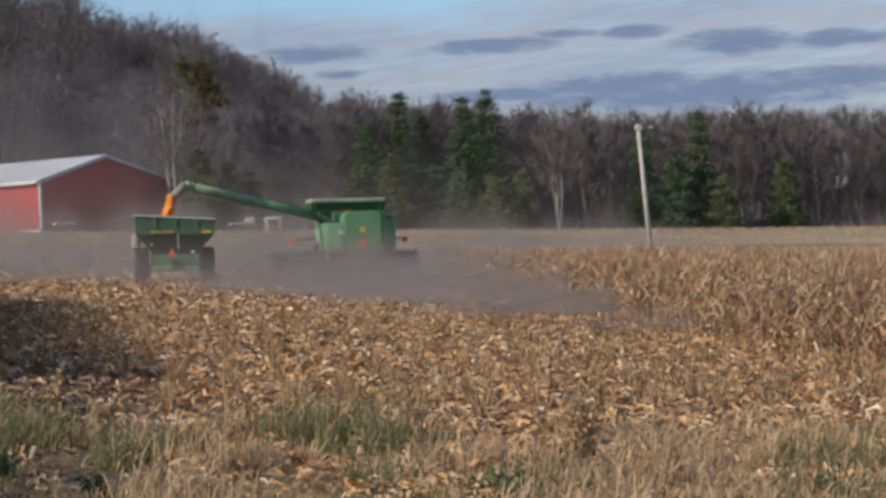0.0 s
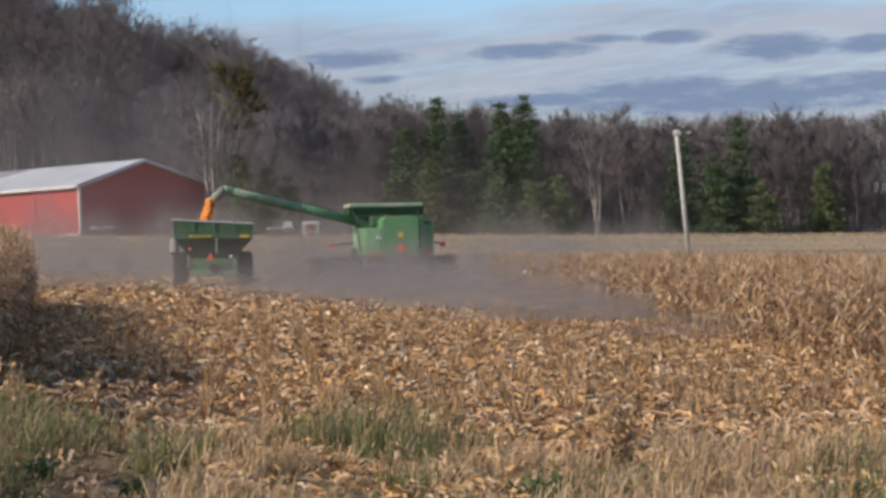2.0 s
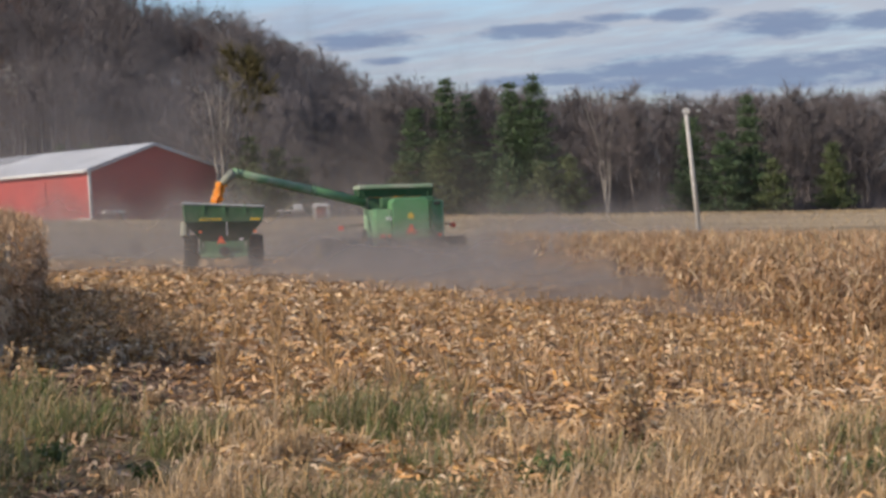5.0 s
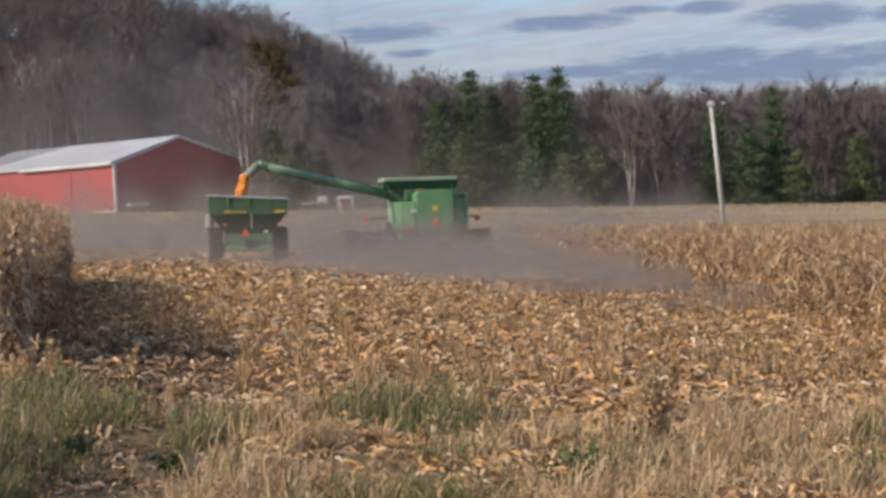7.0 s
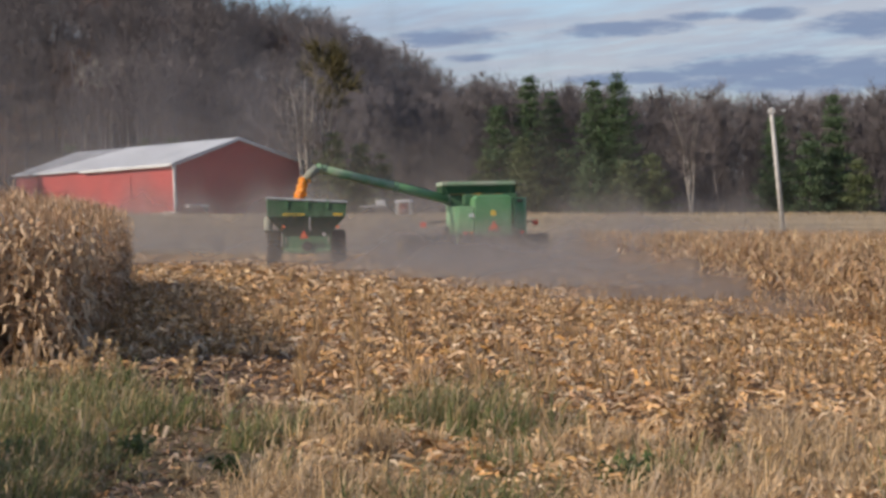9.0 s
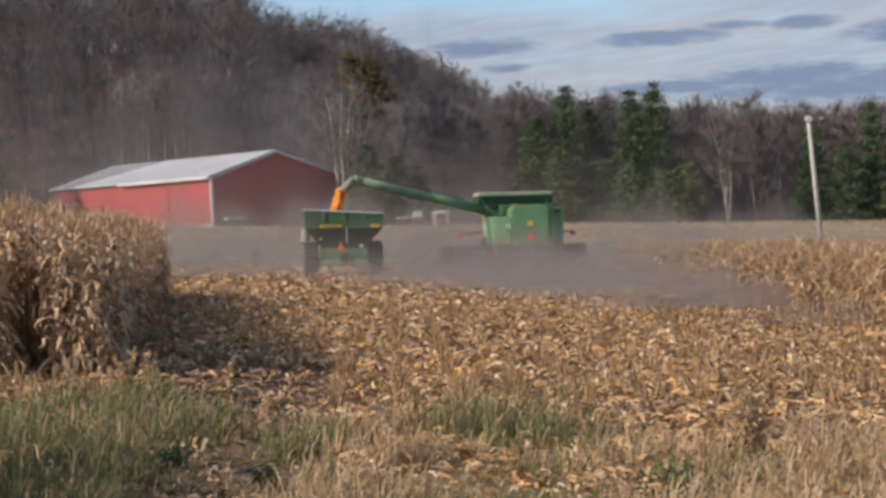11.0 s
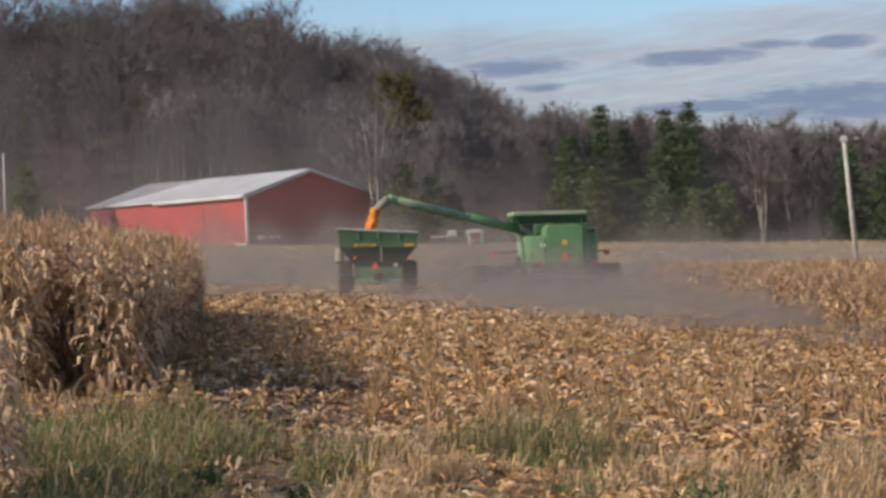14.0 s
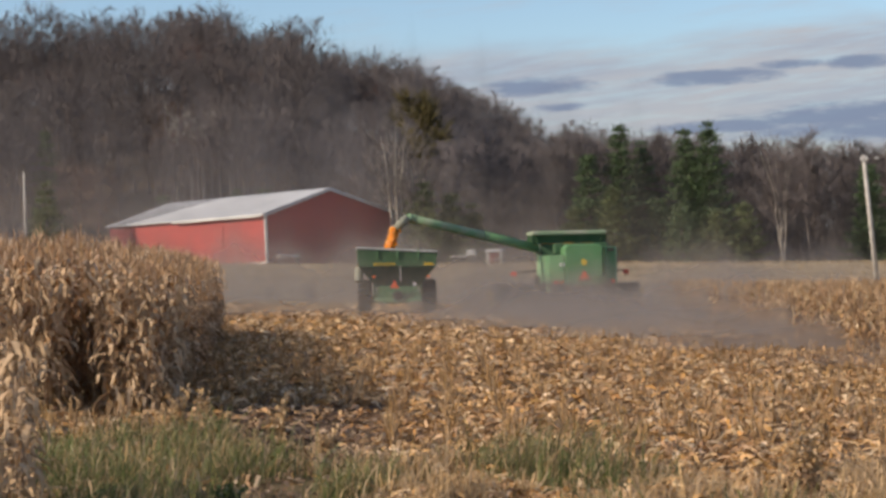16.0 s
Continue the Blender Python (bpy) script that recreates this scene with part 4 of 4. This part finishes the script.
def shrub(x, y, h, label):
    n = 260
    a, e = rng.uniform(0, 6.28, n), rng.uniform(0.1, 1.5, n)
    d = np.stack([np.cos(a) * np.cos(e), np.sin(a) * np.cos(e), np.sin(e)], 1)
    P0 = d * rng.uniform(0.05, 0.5, (n, 1)) * np.array([0.5, 0.5, 1]) * h
    me = raw_mesh("shrub", *slivers(P0, P0 + d * h * np.array([0.35, 0.35, 0.6]) * rng.uniform(0.6, 1.1, (n, 1)), 0.12, rng))
    me.materials.append(BARK)
    ob = new("shrub", me)
    ob.matrix_world = pose(x, y, ground_z(x, y))
    tagged(ob, label, "shrub", "shrubs in the field")


shrub(-10.47, 125, 0.75, "small dark leafless shrub in the pasture")
shrub(-7.91, 122, 1.15, "taller dark leafless shrub in the pasture")


# ---------- standing corn ----------
def corn_plant(rng, h=2.2, leaves=11, seg=5, wide=0.075, droop=0.42):
    """Dry stalk, drooping leaves, ear and tassel. Returns lists of (name, arrays)."""
    lean = rng.normal(0, 0.06, 2)
    zz = np.linspace(0, 1, 5)
    S = np.stack([lean[0] * zz ** 2 * h, lean[1] * zz ** 2 * h, zz * h * 0.9], 1)
    stalk = sticks(S[:-1], S[1:], np.linspace(0.014, 0.009, 4), np.linspace(0.012, 0.006, 4), rng)
    out = [("stalk", stalk)]
    for i in range(leaves):
        a = 0.12 + 0.8 * i / leaves + rng.uniform(-0.03, 0.03)
        p = np.array([lean[0] * a * a * h, lean[1] * a * a * h, a * h * 0.9])
        az = (i % 2) * 3.14 + rng.normal(0, 0.7)
        ln = rng.uniform(0.24, 0.58) * (1.1 - 0.3 * a)
        up = rng.uniform(0.5, 1.2)
        d = np.array([math.cos(az), math.sin(az), up])
        pts = [p]
        for q in range(seg):
            d = unit(d + np.array([0, 0, -droop * (1 + 0.5 * q)]) * rng.uniform(0.2, 1.5) + rng.normal(0, 0.58, 3))
            pts.append(pts[-1] + d * ln / seg)
        pts = np.array(pts)
        side = np.array([-math.sin(az), math.cos(az), 0.0])
        tw = rng.uniform(-1.2, 1.2)
        w = wide * np.array([0.55, 1.0, 0.95, 0.75, 0.5, 0.08])[:seg + 1] if seg == 5 else wide * np.linspace(0.8, 0.1, seg + 1)
        ang = np.linspace(0, tw, seg + 1)
        fw = np.array([math.cos(az), math.sin(az), 0.0])
        sd = side[None] * np.cos(ang)[:, None] + (fw * 0.4 + np.array([0, 0, 0.6]))[None] * np.sin(ang)[:, None]
        v = np.stack([pts - sd * w[:, None] / 2, pts + sd * w[:, None] / 2], 1).reshape(-1, 3)
        b = np.arange(seg)[:, None] * 2
        f = np.concatenate([b + np.array([[0, 1, 3]]), b + np.array([[0, 3, 2]])])
        out.append(("leaf", (v, f)))
    c = np.array([lean[0] * 0.2 * h, lean[1] * 0.2 * h, 0.45 * h])
    e = unit(np.array([rng.normal(), rng.normal(), -0.9]))
    out.append(("ear", sticks(np.array([c, c + e * 0.11]), np.array([c + e * 0.11, c + e * 0.24]), np.array([0.02, 0.032]), np.array([0.032, 0.01]), rng)))
    t0 = np.repeat(S[-1][None], 5, 0)
    out.append(("tassel", slivers(t0, t0 + unit(np.stack([rng.normal(0, 0.5, 5), rng.normal(0, 0.5, 5), np.ones(5)], 1)) * rng.uniform(0.15, 0.32, 5)[:, None], 0.022, rng)))
    return out


near_kinds = [corn_plant(rng, 2.74, 34, 5, 0.066, 0.5) for _ in range(8)]
near_joined = [join(*[a for _, a in k]) for k in near_kinds]
edge_joined = [join(*[a for _, a in corn_plant(rng, 2.70, 16, 3, 0.09)]) for _ in range(6)]
side_joined = [join(*[a for _, a in corn_plant(rng, 1.6, 15, 3, 0.075)]) for _ in range(7)]
far_joined = [join(*[a for _, a in corn_plant(rng, 1.55, 7, 3, 0.11)]) for _ in range(6)]

# the corn left standing by the road: single plants along its open edges, the rest as a stand
PLANTS, STAND, BACK = [], [], []


def edge_height(x, y):
    """Plants along the open side of the stand are shorter."""
    return np.where(y < 25, 0.76, 0.89 + 0.11 * smooth01(0.0, 1.3, -4.12 - 0.084 * (y - 30) - x))


for row in range(22):
    for i in range(240):
        v = 30.0 + i * 0.18 + rng.normal(0, 0.05)
        u = -4.12 - row * 0.40 - 0.084 * (v - 30) + rng.normal(0, 0.08)
        if v > 66 - rng.uniform(0, 3):
            continue
        if row == 3 and v < 31.2:
            continue
        if v > 36 or row > 6 and v > 31.5:
            BACK.append((u, v))
        elif v < 30.6 and row < 16 or row == 0 and i % 2 == 0:
            PLANTS.append((u, v))
        else:
            STAND.append((u, v))
# stand carried on out of view to the left, added to shade the verge
for i in range(95):
    v = rng.uniform(11.5, 17.5)
    STAND.append((-0.203 * v - rng.uniform(0.7, 3.6), v))
for i in range(14):
    v = rng.uniform(15.0, 18.6)
    PLANTS.append((-0.203 * v - abs(rng.normal(0, 0.25)), v))
made = {}
for k, parts_ in enumerate(near_kinds):
    made[k] = [(nm, raw_mesh(nm, *a)) for nm, a in parts_]
    for _, me in made[k]:
        me.materials.append(CORN)
for x, y in PLANTS:
    k = int(rng.integers(0, len(near_kinds)))
    s = rng.uniform(0.88, 1.06) * float(edge_height(x, y))
    ob = thing("corn_plant", pose(x, y, ground_z(x, y) - 0.02, 0, 0, rng.uniform(0, 360)) @ Matrix.Scale(s, 4), "dry tan corn plant with drooping leaves at the stand's edge", "corn plant", "corn plants at the stand's edge")
    for nm, me in made[k]:
        q = new(nm, me)
        q.parent = ob
STAND = np.array(STAND)
n = len(STAND)
V, F = scatter(near_joined, STAND[:, 0], STAND[:, 1], land(STAND[:, 0], STAND[:, 1]), rng.uniform(0, 6.28, n), rng.uniform(0.86, 1.06, n) * edge_height(STAND[:, 0], STAND[:, 1]), rng)
stuff("standing_corn", V, F, CORN, "dense dry standing corn beside the cut field", "corn")

BACK = np.array(BACK)
V, F = scatter(edge_joined, BACK[:, 0], BACK[:, 1], land(BACK[:, 0], BACK[:, 1]), rng.uniform(0, 6.28, len(BACK)), rng.uniform(0.86, 1.06, len(BACK)) * edge_height(BACK[:, 0], BACK[:, 1]), rng)
stuff("standing_corn_row", V, F, CORN, "dry corn rows running back along the cut field", "corn")

# uncut corn on the far side of the swath
cx, cy, cr_w = [], [], []
for row in range(42):
    for v in np.arange(29, 101, 0.24):
        x = 10.15 + 0.004 * (v - 50) + row * 0.76 + rng.normal(0, 0.08)
        if x / v > 0.37:
            continue
        if v > 70 and row > 5 and rng.uniform() > 0.6 or row > 9 and rng.uniform() > 0.7:
            continue
        cx.append(x), cy.append(v + rng.normal(0, 0.1)), cr_w.append(row)
cx, cy, cr_w = np.array(cx), np.array(cy), np.array(cr_w)
fringe = (cr_w < 3) & (cy < 74)
for nm, m, kinds, lb in (("uncut_corn_edge", fringe, side_joined, "rust and straw coloured uncut corn along the swath"), ("uncut_corn", ~fringe, far_joined, "golden dry uncut corn across the swath")):
    V, F = scatter(kinds, cx[m], cy[m], land(cx[m], cy[m]), rng.uniform(0, 6.28, m.sum()), rng.uniform(0.84, 1.08, m.sum()) * (1.12 - 0.12 * smooth01(50, 80, cy[m])), rng)
    stuff(nm, V, F, CORN_FAR, lb, "corn")


# ---------- crop residue, stubble, grass ----------
def ribbons(X, Y, Z, L, W, lift, rng):
    """Curled leaf scraps lying at random."""
    n = len(X)
    az = rng.uniform(0, 6.28, n)
    d = np.stack([np.cos(az), np.sin(az), rng.normal(0, 0.28, n)], 1)
    d = unit(d)
    s = across(d, rng) * 0.55 + np.stack([-np.sin(az), np.cos(az), 0 * az], 1) * 0.7
    s = unit(s)
    c = np.stack([X, Y, Z + lift], 1)
    bend = rng.uniform(-0.1, 0.35, n)[:, None] * L[:, None] * np.array([0, 0, 1.0])
    V = []
    for k, w, up in ((-0.5, 0.55, 0.0), (0.0, 1.0, 1.0), (0.5, 0.25, 0.0)):
        p = c + d * (k * L)[:, None] + bend * up
        V += [p - s * (W * w / 2)[:, None], p + s * (W * w / 2)[:, None]]
    V = np.stack(V, 1).reshape(-1, 3)
    f = np.array([(0, 1, 3), (0, 3, 2), (2, 3, 5), (2, 5, 4)])
    return V, (np.arange(n)[:, None, None] * 6 + f[None]).reshape(-1, 3)


def in_view(n, y0, y1, rng, power=1.0):
    y = y0 + (y1 - y0) * rng.uniform(0, 1, n) ** power
    x = y * rng.uniform(-0.26, 0.38, n)
    return x, y


x, y = in_view(112000, 13.6, 64, rng, 1.4)
# heaped in low clumps with barer soil between
heap = np.array([noise.noise(Vector((a * 1.5, b * 0.9, 2.0))) + 0.6 * noise.noise(Vector((a * 4.0, b * 2.2, 6.0))) for a, b in zip(x, y)])
keep = rng.uniform(-0.75, 0.35, len(x)) < heap
x, y, heap = x[keep], y[keep], heap[keep]
# husks in the lane take the dark brown that also carries shade
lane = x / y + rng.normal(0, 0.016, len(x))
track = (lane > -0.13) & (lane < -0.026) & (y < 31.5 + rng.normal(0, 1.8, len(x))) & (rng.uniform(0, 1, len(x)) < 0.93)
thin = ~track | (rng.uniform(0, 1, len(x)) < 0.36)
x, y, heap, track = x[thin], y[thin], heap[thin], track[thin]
for nm, m, mt, lb in (("corn_residue", ~track, HUSK, "tan husks and leaf scraps littering the cut field"), ("damp_shaded_residue", track, HUSK_DARK, "damp husks trodden into the field entrance, coloured darker for the shade there")):
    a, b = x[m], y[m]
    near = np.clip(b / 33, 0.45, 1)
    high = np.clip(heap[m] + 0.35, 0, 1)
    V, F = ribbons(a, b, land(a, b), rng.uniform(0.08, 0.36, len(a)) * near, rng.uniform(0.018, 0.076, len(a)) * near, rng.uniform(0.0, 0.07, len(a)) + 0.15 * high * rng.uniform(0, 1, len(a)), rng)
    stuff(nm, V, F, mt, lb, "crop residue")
x, y = in_view(22000, 58, 112, rng)
V, F = ribbons(x, y, land(x, y), rng.uniform(0.2, 0.5, len(x)), rng.uniform(0.05, 0.11, len(x)), rng.uniform(0.0, 0.15, len(x)), rng)
stuff("far_residue", V, F, HUSK, "straw-coloured residue on the far part of the cut field", "crop residue")
x, y = in_view(9000, 25, 80, rng, 1.2)
x = np.round(x / 0.76) * 0.76 + rng.normal(0, 0.05, len(x))
keep = ~((x / y > -0.13) & (x / y < -0.03) & (y < 31))
x, y = x[keep], y[keep]
B = np.stack([x, y, land(x, y) - 0.03], 1)
V, F = sticks(B, B + np.stack([rng.normal(0, 0.09, len(x)), rng.normal(0, 0.09, len(x)), rng.uniform(0.15, 0.45, len(x))], 1), 0.013, 0.010, rng)
stuff("corn_stubble", V, F, STUB, "short cut stalks standing in rows", "stubble")


def blades(X, Y, Z, H, W, lean, rng):
    """Grass blades in three joints, arching over with the wind or against it."""
    n = len(X)
    az = rng.normal(0.5, 1.5, n)
    d = np.stack([np.cos(az), np.sin(az), 0 * az], 1)
    tw = az + rng.uniform(-1.2, 1.2, n) + 1.57
    s = np.stack([np.cos(tw), np.sin(tw), 0 * az], 1) * (W / 2)[:, None]
    B = np.stack([X, Y, Z], 1)
    up = np.array([0, 0, 1.0])
    L = (H * lean)[:, None]
    p1 = B + up * (H * 0.42)[:, None] + d * L * 0.12
    p2 = B + up * (H * (0.80 - 0.08 * lean))[:, None] + d * L * 0.48
    p3 = B + up * (H * (1.0 - 0.45 * lean))[:, None] + d * L * 1.05 + rng.normal(0, 0.03, (n, 3))
    V = np.stack([B - s, B + s, p1 - s, p1 + s, p2 - s * 0.7, p2 + s * 0.7, p3], 1).reshape(-1, 3)
    f = np.array([(0, 1, 3), (0, 3, 2), (2, 3, 5), (2, 5, 4), (4, 5, 6)])
    return V, (np.arange(n)[:, None, None] * 7 + f[None]).reshape(-1, 3)


def patch(x, y, s, seed):
    return np.array([noise.noise(Vector((a * s, b * s, seed))) for a, b in zip(x, y)])


x, y = in_view(6400, 13.6, 27.0, rng, 0.9)
edge = 22.6 + 2.4 * patch(x, y, 0.5, 3.0) + 3.2 * (x / y < -0.11)
keep = (y < edge) & (rng.uniform(-0.25, 0.5, len(x)) < patch(x, y, 0.8, 7.0) + 0.25 * (x / y < -0.13) - 0.4 * (np.abs(x / y + 0.083) < 0.026) - 0.10 * (x / y > -0.05))
tx0, ty0 = x[keep], y[keep]
per = rng.integers(10, 60, len(tx0))
own = np.repeat(np.arange(len(tx0)), per)
girth = rng.uniform(0.04, 0.17, len(tx0))
x, y = tx0[own] + rng.normal(0, 1, len(own)) * girth[own], ty0[own] + rng.normal(0, 1, len(own)) * girth[own]
tuft_green = patch(tx0, ty0, 0.5, 12.0) + 0.8 * (tx0 / ty0 < -0.09) + rng.normal(0, 0.15, len(tx0)) > 0.16
greenish = tuft_green[own] & (rng.uniform(0, 1, len(own)) < 0.7)
tallness = ((0.78 + 0.5 * patch(tx0, ty0, 0.7, 20.0)) * rng.uniform(0.5, 1.3, len(tx0)))[own]
# thicker grass clumps: x, y, spread, count, height
for wx, wy, ws, wc_, wh in ((1.15, 21.2, 0.42, 1100, 1.35), (0.55, 21.6, 0.3, 500, 1.1), (-2.45, 22.8, 0.4, 900, 1.0), (-3.2, 20.6, 0.4, 700, 1.0), (-2.2, 21.2, 0.25, 420, 0.9), (-1.0, 19.8, 0.2, 320, 0.9),
                        (-0.85, 20.7, 0.2, 260, 0.9), (4.7, 16.6, 0.3, 300, 0.9), (5.6, 18.4, 0.4, 420, 0.9), (2.9, 17.6, 0.5, 500, 0.7)):
    x, y = np.append(x, wx + rng.normal(0, ws, wc_)), np.append(y, wy + rng.normal(0, ws, wc_))
    greenish, tallness = np.append(greenish, rng.uniform(0, 1, wc_) < 0.72), np.append(tallness, wh * rng.uniform(0.7, 1.3, wc_))
for nm, m, mt, lb in (("dry_grass", ~greenish, DRY_GRASS, "tall dry tan grass on the verge"), ("green_grass", greenish, GREEN_GRASS, "green grass tufts on the verge")):
    a, b = x[m], y[m]
    V, F = blades(a, b, land(a, b) - 0.02, (0.10 + 0.48 * rng.uniform(0, 1, len(a)) ** 1.6) * tallness[m], rng.uniform(0.006, 0.014, len(a)), rng.uniform(0.1, 1.25, len(a)), rng)
    stuff(nm, V, F, mt, lb, "grass")


# ---------- broad-leaved weeds on the verge ----------
def weed(x, y, high, wide, leaves, mat, label, category, group):
    """Branching stems carrying pointed leaves."""
    ob = thing("weed", pose(x, y, ground_z(x, y) - 0.02, 0, 0, rng.uniform(0, 360)), label, category, group)
    n = 9
    az = np.arange(n) * 2.4 + rng.uniform(-0.4, 0.4, n)
    tip = np.stack([np.cos(az) * wide * rng.uniform(0.3, 1, n), np.sin(az) * wide * rng.uniform(0.3, 1, n), high * rng.uniform(0.55, 1.0, n)], 1)
    mid = tip * np.array([0.4, 0.4, 0.6])
    root = np.zeros((n, 3))
    for i in range(n):
        part("stem", raw_mesh("stem", *chain(np.array([root[i], mid[i], tip[i]]), np.array([0.007, 0.005, 0.002]), 4)), mat, ob)
    k = rng.integers(0, n, leaves)
    q = rng.uniform(0.1, 1.0, leaves)[:, None]
    P = np.where(q < 0.55, mid[k] * q / 0.55, mid[k] + (tip[k] - mid[k]) * (q - 0.55) / 0.45)
    d = unit(rng.normal(0, 1, (leaves, 3)) + np.array([0, 0, 0.35]))
    s_ = across(d, rng)
    L = rng.uniform(0.05, 0.13, leaves)[:, None] * (1.25 - 0.6 * q)
    V = np.stack([P, P + d * L * 0.45 + s_ * L * 0.24, P + d * L * 0.45 - s_ * L * 0.24, P + d * L - np.array([0, 0, 0.25]) * L], 1).reshape(-1, 3)
    lf = part("leaves", raw_mesh("leaves", V, (np.arange(leaves)[:, None, None] * 4 + np.array([(0, 1, 2), (1, 3, 2)])[None]).reshape(-1, 3)), mat, ob)
    tagged(lf, kind="stuff")


for wx, wy, wh, ww in ((2.2, 16.6, 0.32, 0.20), (2.42, 16.9, 0.26, 0.18), (2.05, 17.2, 0.2, 0.2), (-3.0, 18.2, 0.3, 0.2), (-2.5, 17.9, 0.26, 0.2), (4.75, 16.7, 0.26, 0.18), (-1.15, 17.6, 0.24, 0.16), (-2.0, 18.6, 0.3, 0.2)):
    weed(wx, wy, wh, ww, 250, WEED_GREEN, "dark green leafy weed in the verge", "weed", "green weeds on the verge")
for wx, wy, wh, ww in ((3.32, 19.2, 0.38, 0.15), (3.2, 19.5, 0.32, 0.13), (4.6, 22.0, 0.26, 0.2)):
    weed(wx, wy, wh, ww, 190, WEED_BROWN, "dead brown dock standing in the dry grass", "weed", "dead weeds on the verge")
for wx, wy, wh, ww in ((3.4, 20.6, 0.75, 0.2), (3.6, 20.9, 0.65, 0.2), (0.2, 22.6, 0.6, 0.18), (-2.05, 25.2, 0.7, 0.2), (-3.1, 26.4, 0.75, 0.22), (-3.5, 27.0, 0.7, 0.22), (-1.4, 23.4, 0.5, 0.18)):
    weed(wx, wy, wh, ww, 260, DRY_GRASS, "pale dry seeding weed in the verge", "weed", "dry weeds on the verge")

# rough pasture beyond the cut field
x, y = in_view(14000, 112, 211, rng)
V, F = blades(x, y, land(x, y), rng.uniform(0.06, 0.2, len(x)), rng.uniform(0.05, 0.12, len(x)), rng.uniform(0.1, 0.7, len(x)), rng)
x2, y2 = rng.uniform(-8, 95, 9000), rng.uniform(205, 210.5, 9000)
tall_edge = blades(x2, y2, land(x2, y2), rng.uniform(0.12, 0.42, len(x2)), rng.uniform(0.05, 0.12, len(x2)), rng.uniform(0.1, 0.9, len(x2)), rng)
V, F = join((V, F), tall_edge)
stuff("pasture_grass", V, F, PASTURE, "rough tan pasture grass before the wood", "grass")

# ---------- dust hanging behind the machines: billowing veils one behind another ----------
def dust_veil(y, x0, x1, high, mat, label, wave, seed):
    nx_, nz_ = 90, 14
    u, v = np.meshgrid(np.linspace(0, 1, nx_), np.linspace(0, 1, nz_))
    X = x0 + (x1 - x0) * u
    Y = y + wave * (np.sin(X * 0.55 + seed) + 0.6 * np.sin(X * 0.23 + 2 * seed) + 0.7 * np.sin(v * 5 + X * 0.3 + seed))
    Z = land(X, Y) + v * high * (0.78 + 0.13 * np.sin(X * 0.8 + seed) + 0.09 * np.sin(X * 1.9 + 3 * seed)) * np.sin(np.pi * np.clip(u, 0.03, 0.97)) ** 0.35
    i = (np.arange(nz_ - 1)[:, None] * nx_ + np.arange(nx_ - 1)[None]).ravel()
    me = raw_mesh("dust_veil", np.stack([X, Y, Z], -1).reshape(-1, 3), np.stack([i, i + 1, i + nx_ + 1, i + nx_], 1))
    lay = me.uv_layers.new(name="uv")
    idx = np.empty(len(me.loops), dtype=np.int32)
    me.loops.foreach_get("vertex_index", idx)
    lay.data.foreach_set("uv", np.stack([u.ravel()[idx], v.ravel()[idx]], 1).astype(np.float32).ravel())
    for p in me.polygons:
        p.use_smooth = True
    me.materials.append(mat)
    tagged(new("dust_cloud", me), label, "dust", kind="stuff")


for y_, xa, xb, high_ in ((53, 3.5, 16.5, 1.6), (61, 0.5, 18.5, 2.2), (70, -2.5, 21, 2.9), (80, -6, 22, 3.7), (93.4, -0.5, 18, 3.7), (113, -32, 34, 6.4)):
    dust_veil(y_, xa, xb, high_, DUST, "brown-grey dust hanging behind the machines", 0.08, y_ * 0.7)
for y_, xa, xb, high_ in ((44, 5.5, 15.0, 1.2), (88.5, -20, 16, 5.2)):
    dust_veil(y_, xa, xb, high_, DUST_THIN, "thin brown-grey dust drifting over the field", 0.08, y_ * 0.7)
dust_veil(168, -95, 48, 16, DUST_FAR, "faint dust drifting before the shed and trees", 0.0, 1.0)
dust_veil(217.5, -115, 42, 38, DUST_HIGH, "thin dust hanging before the wooded hillside", 0.0, 4.0)
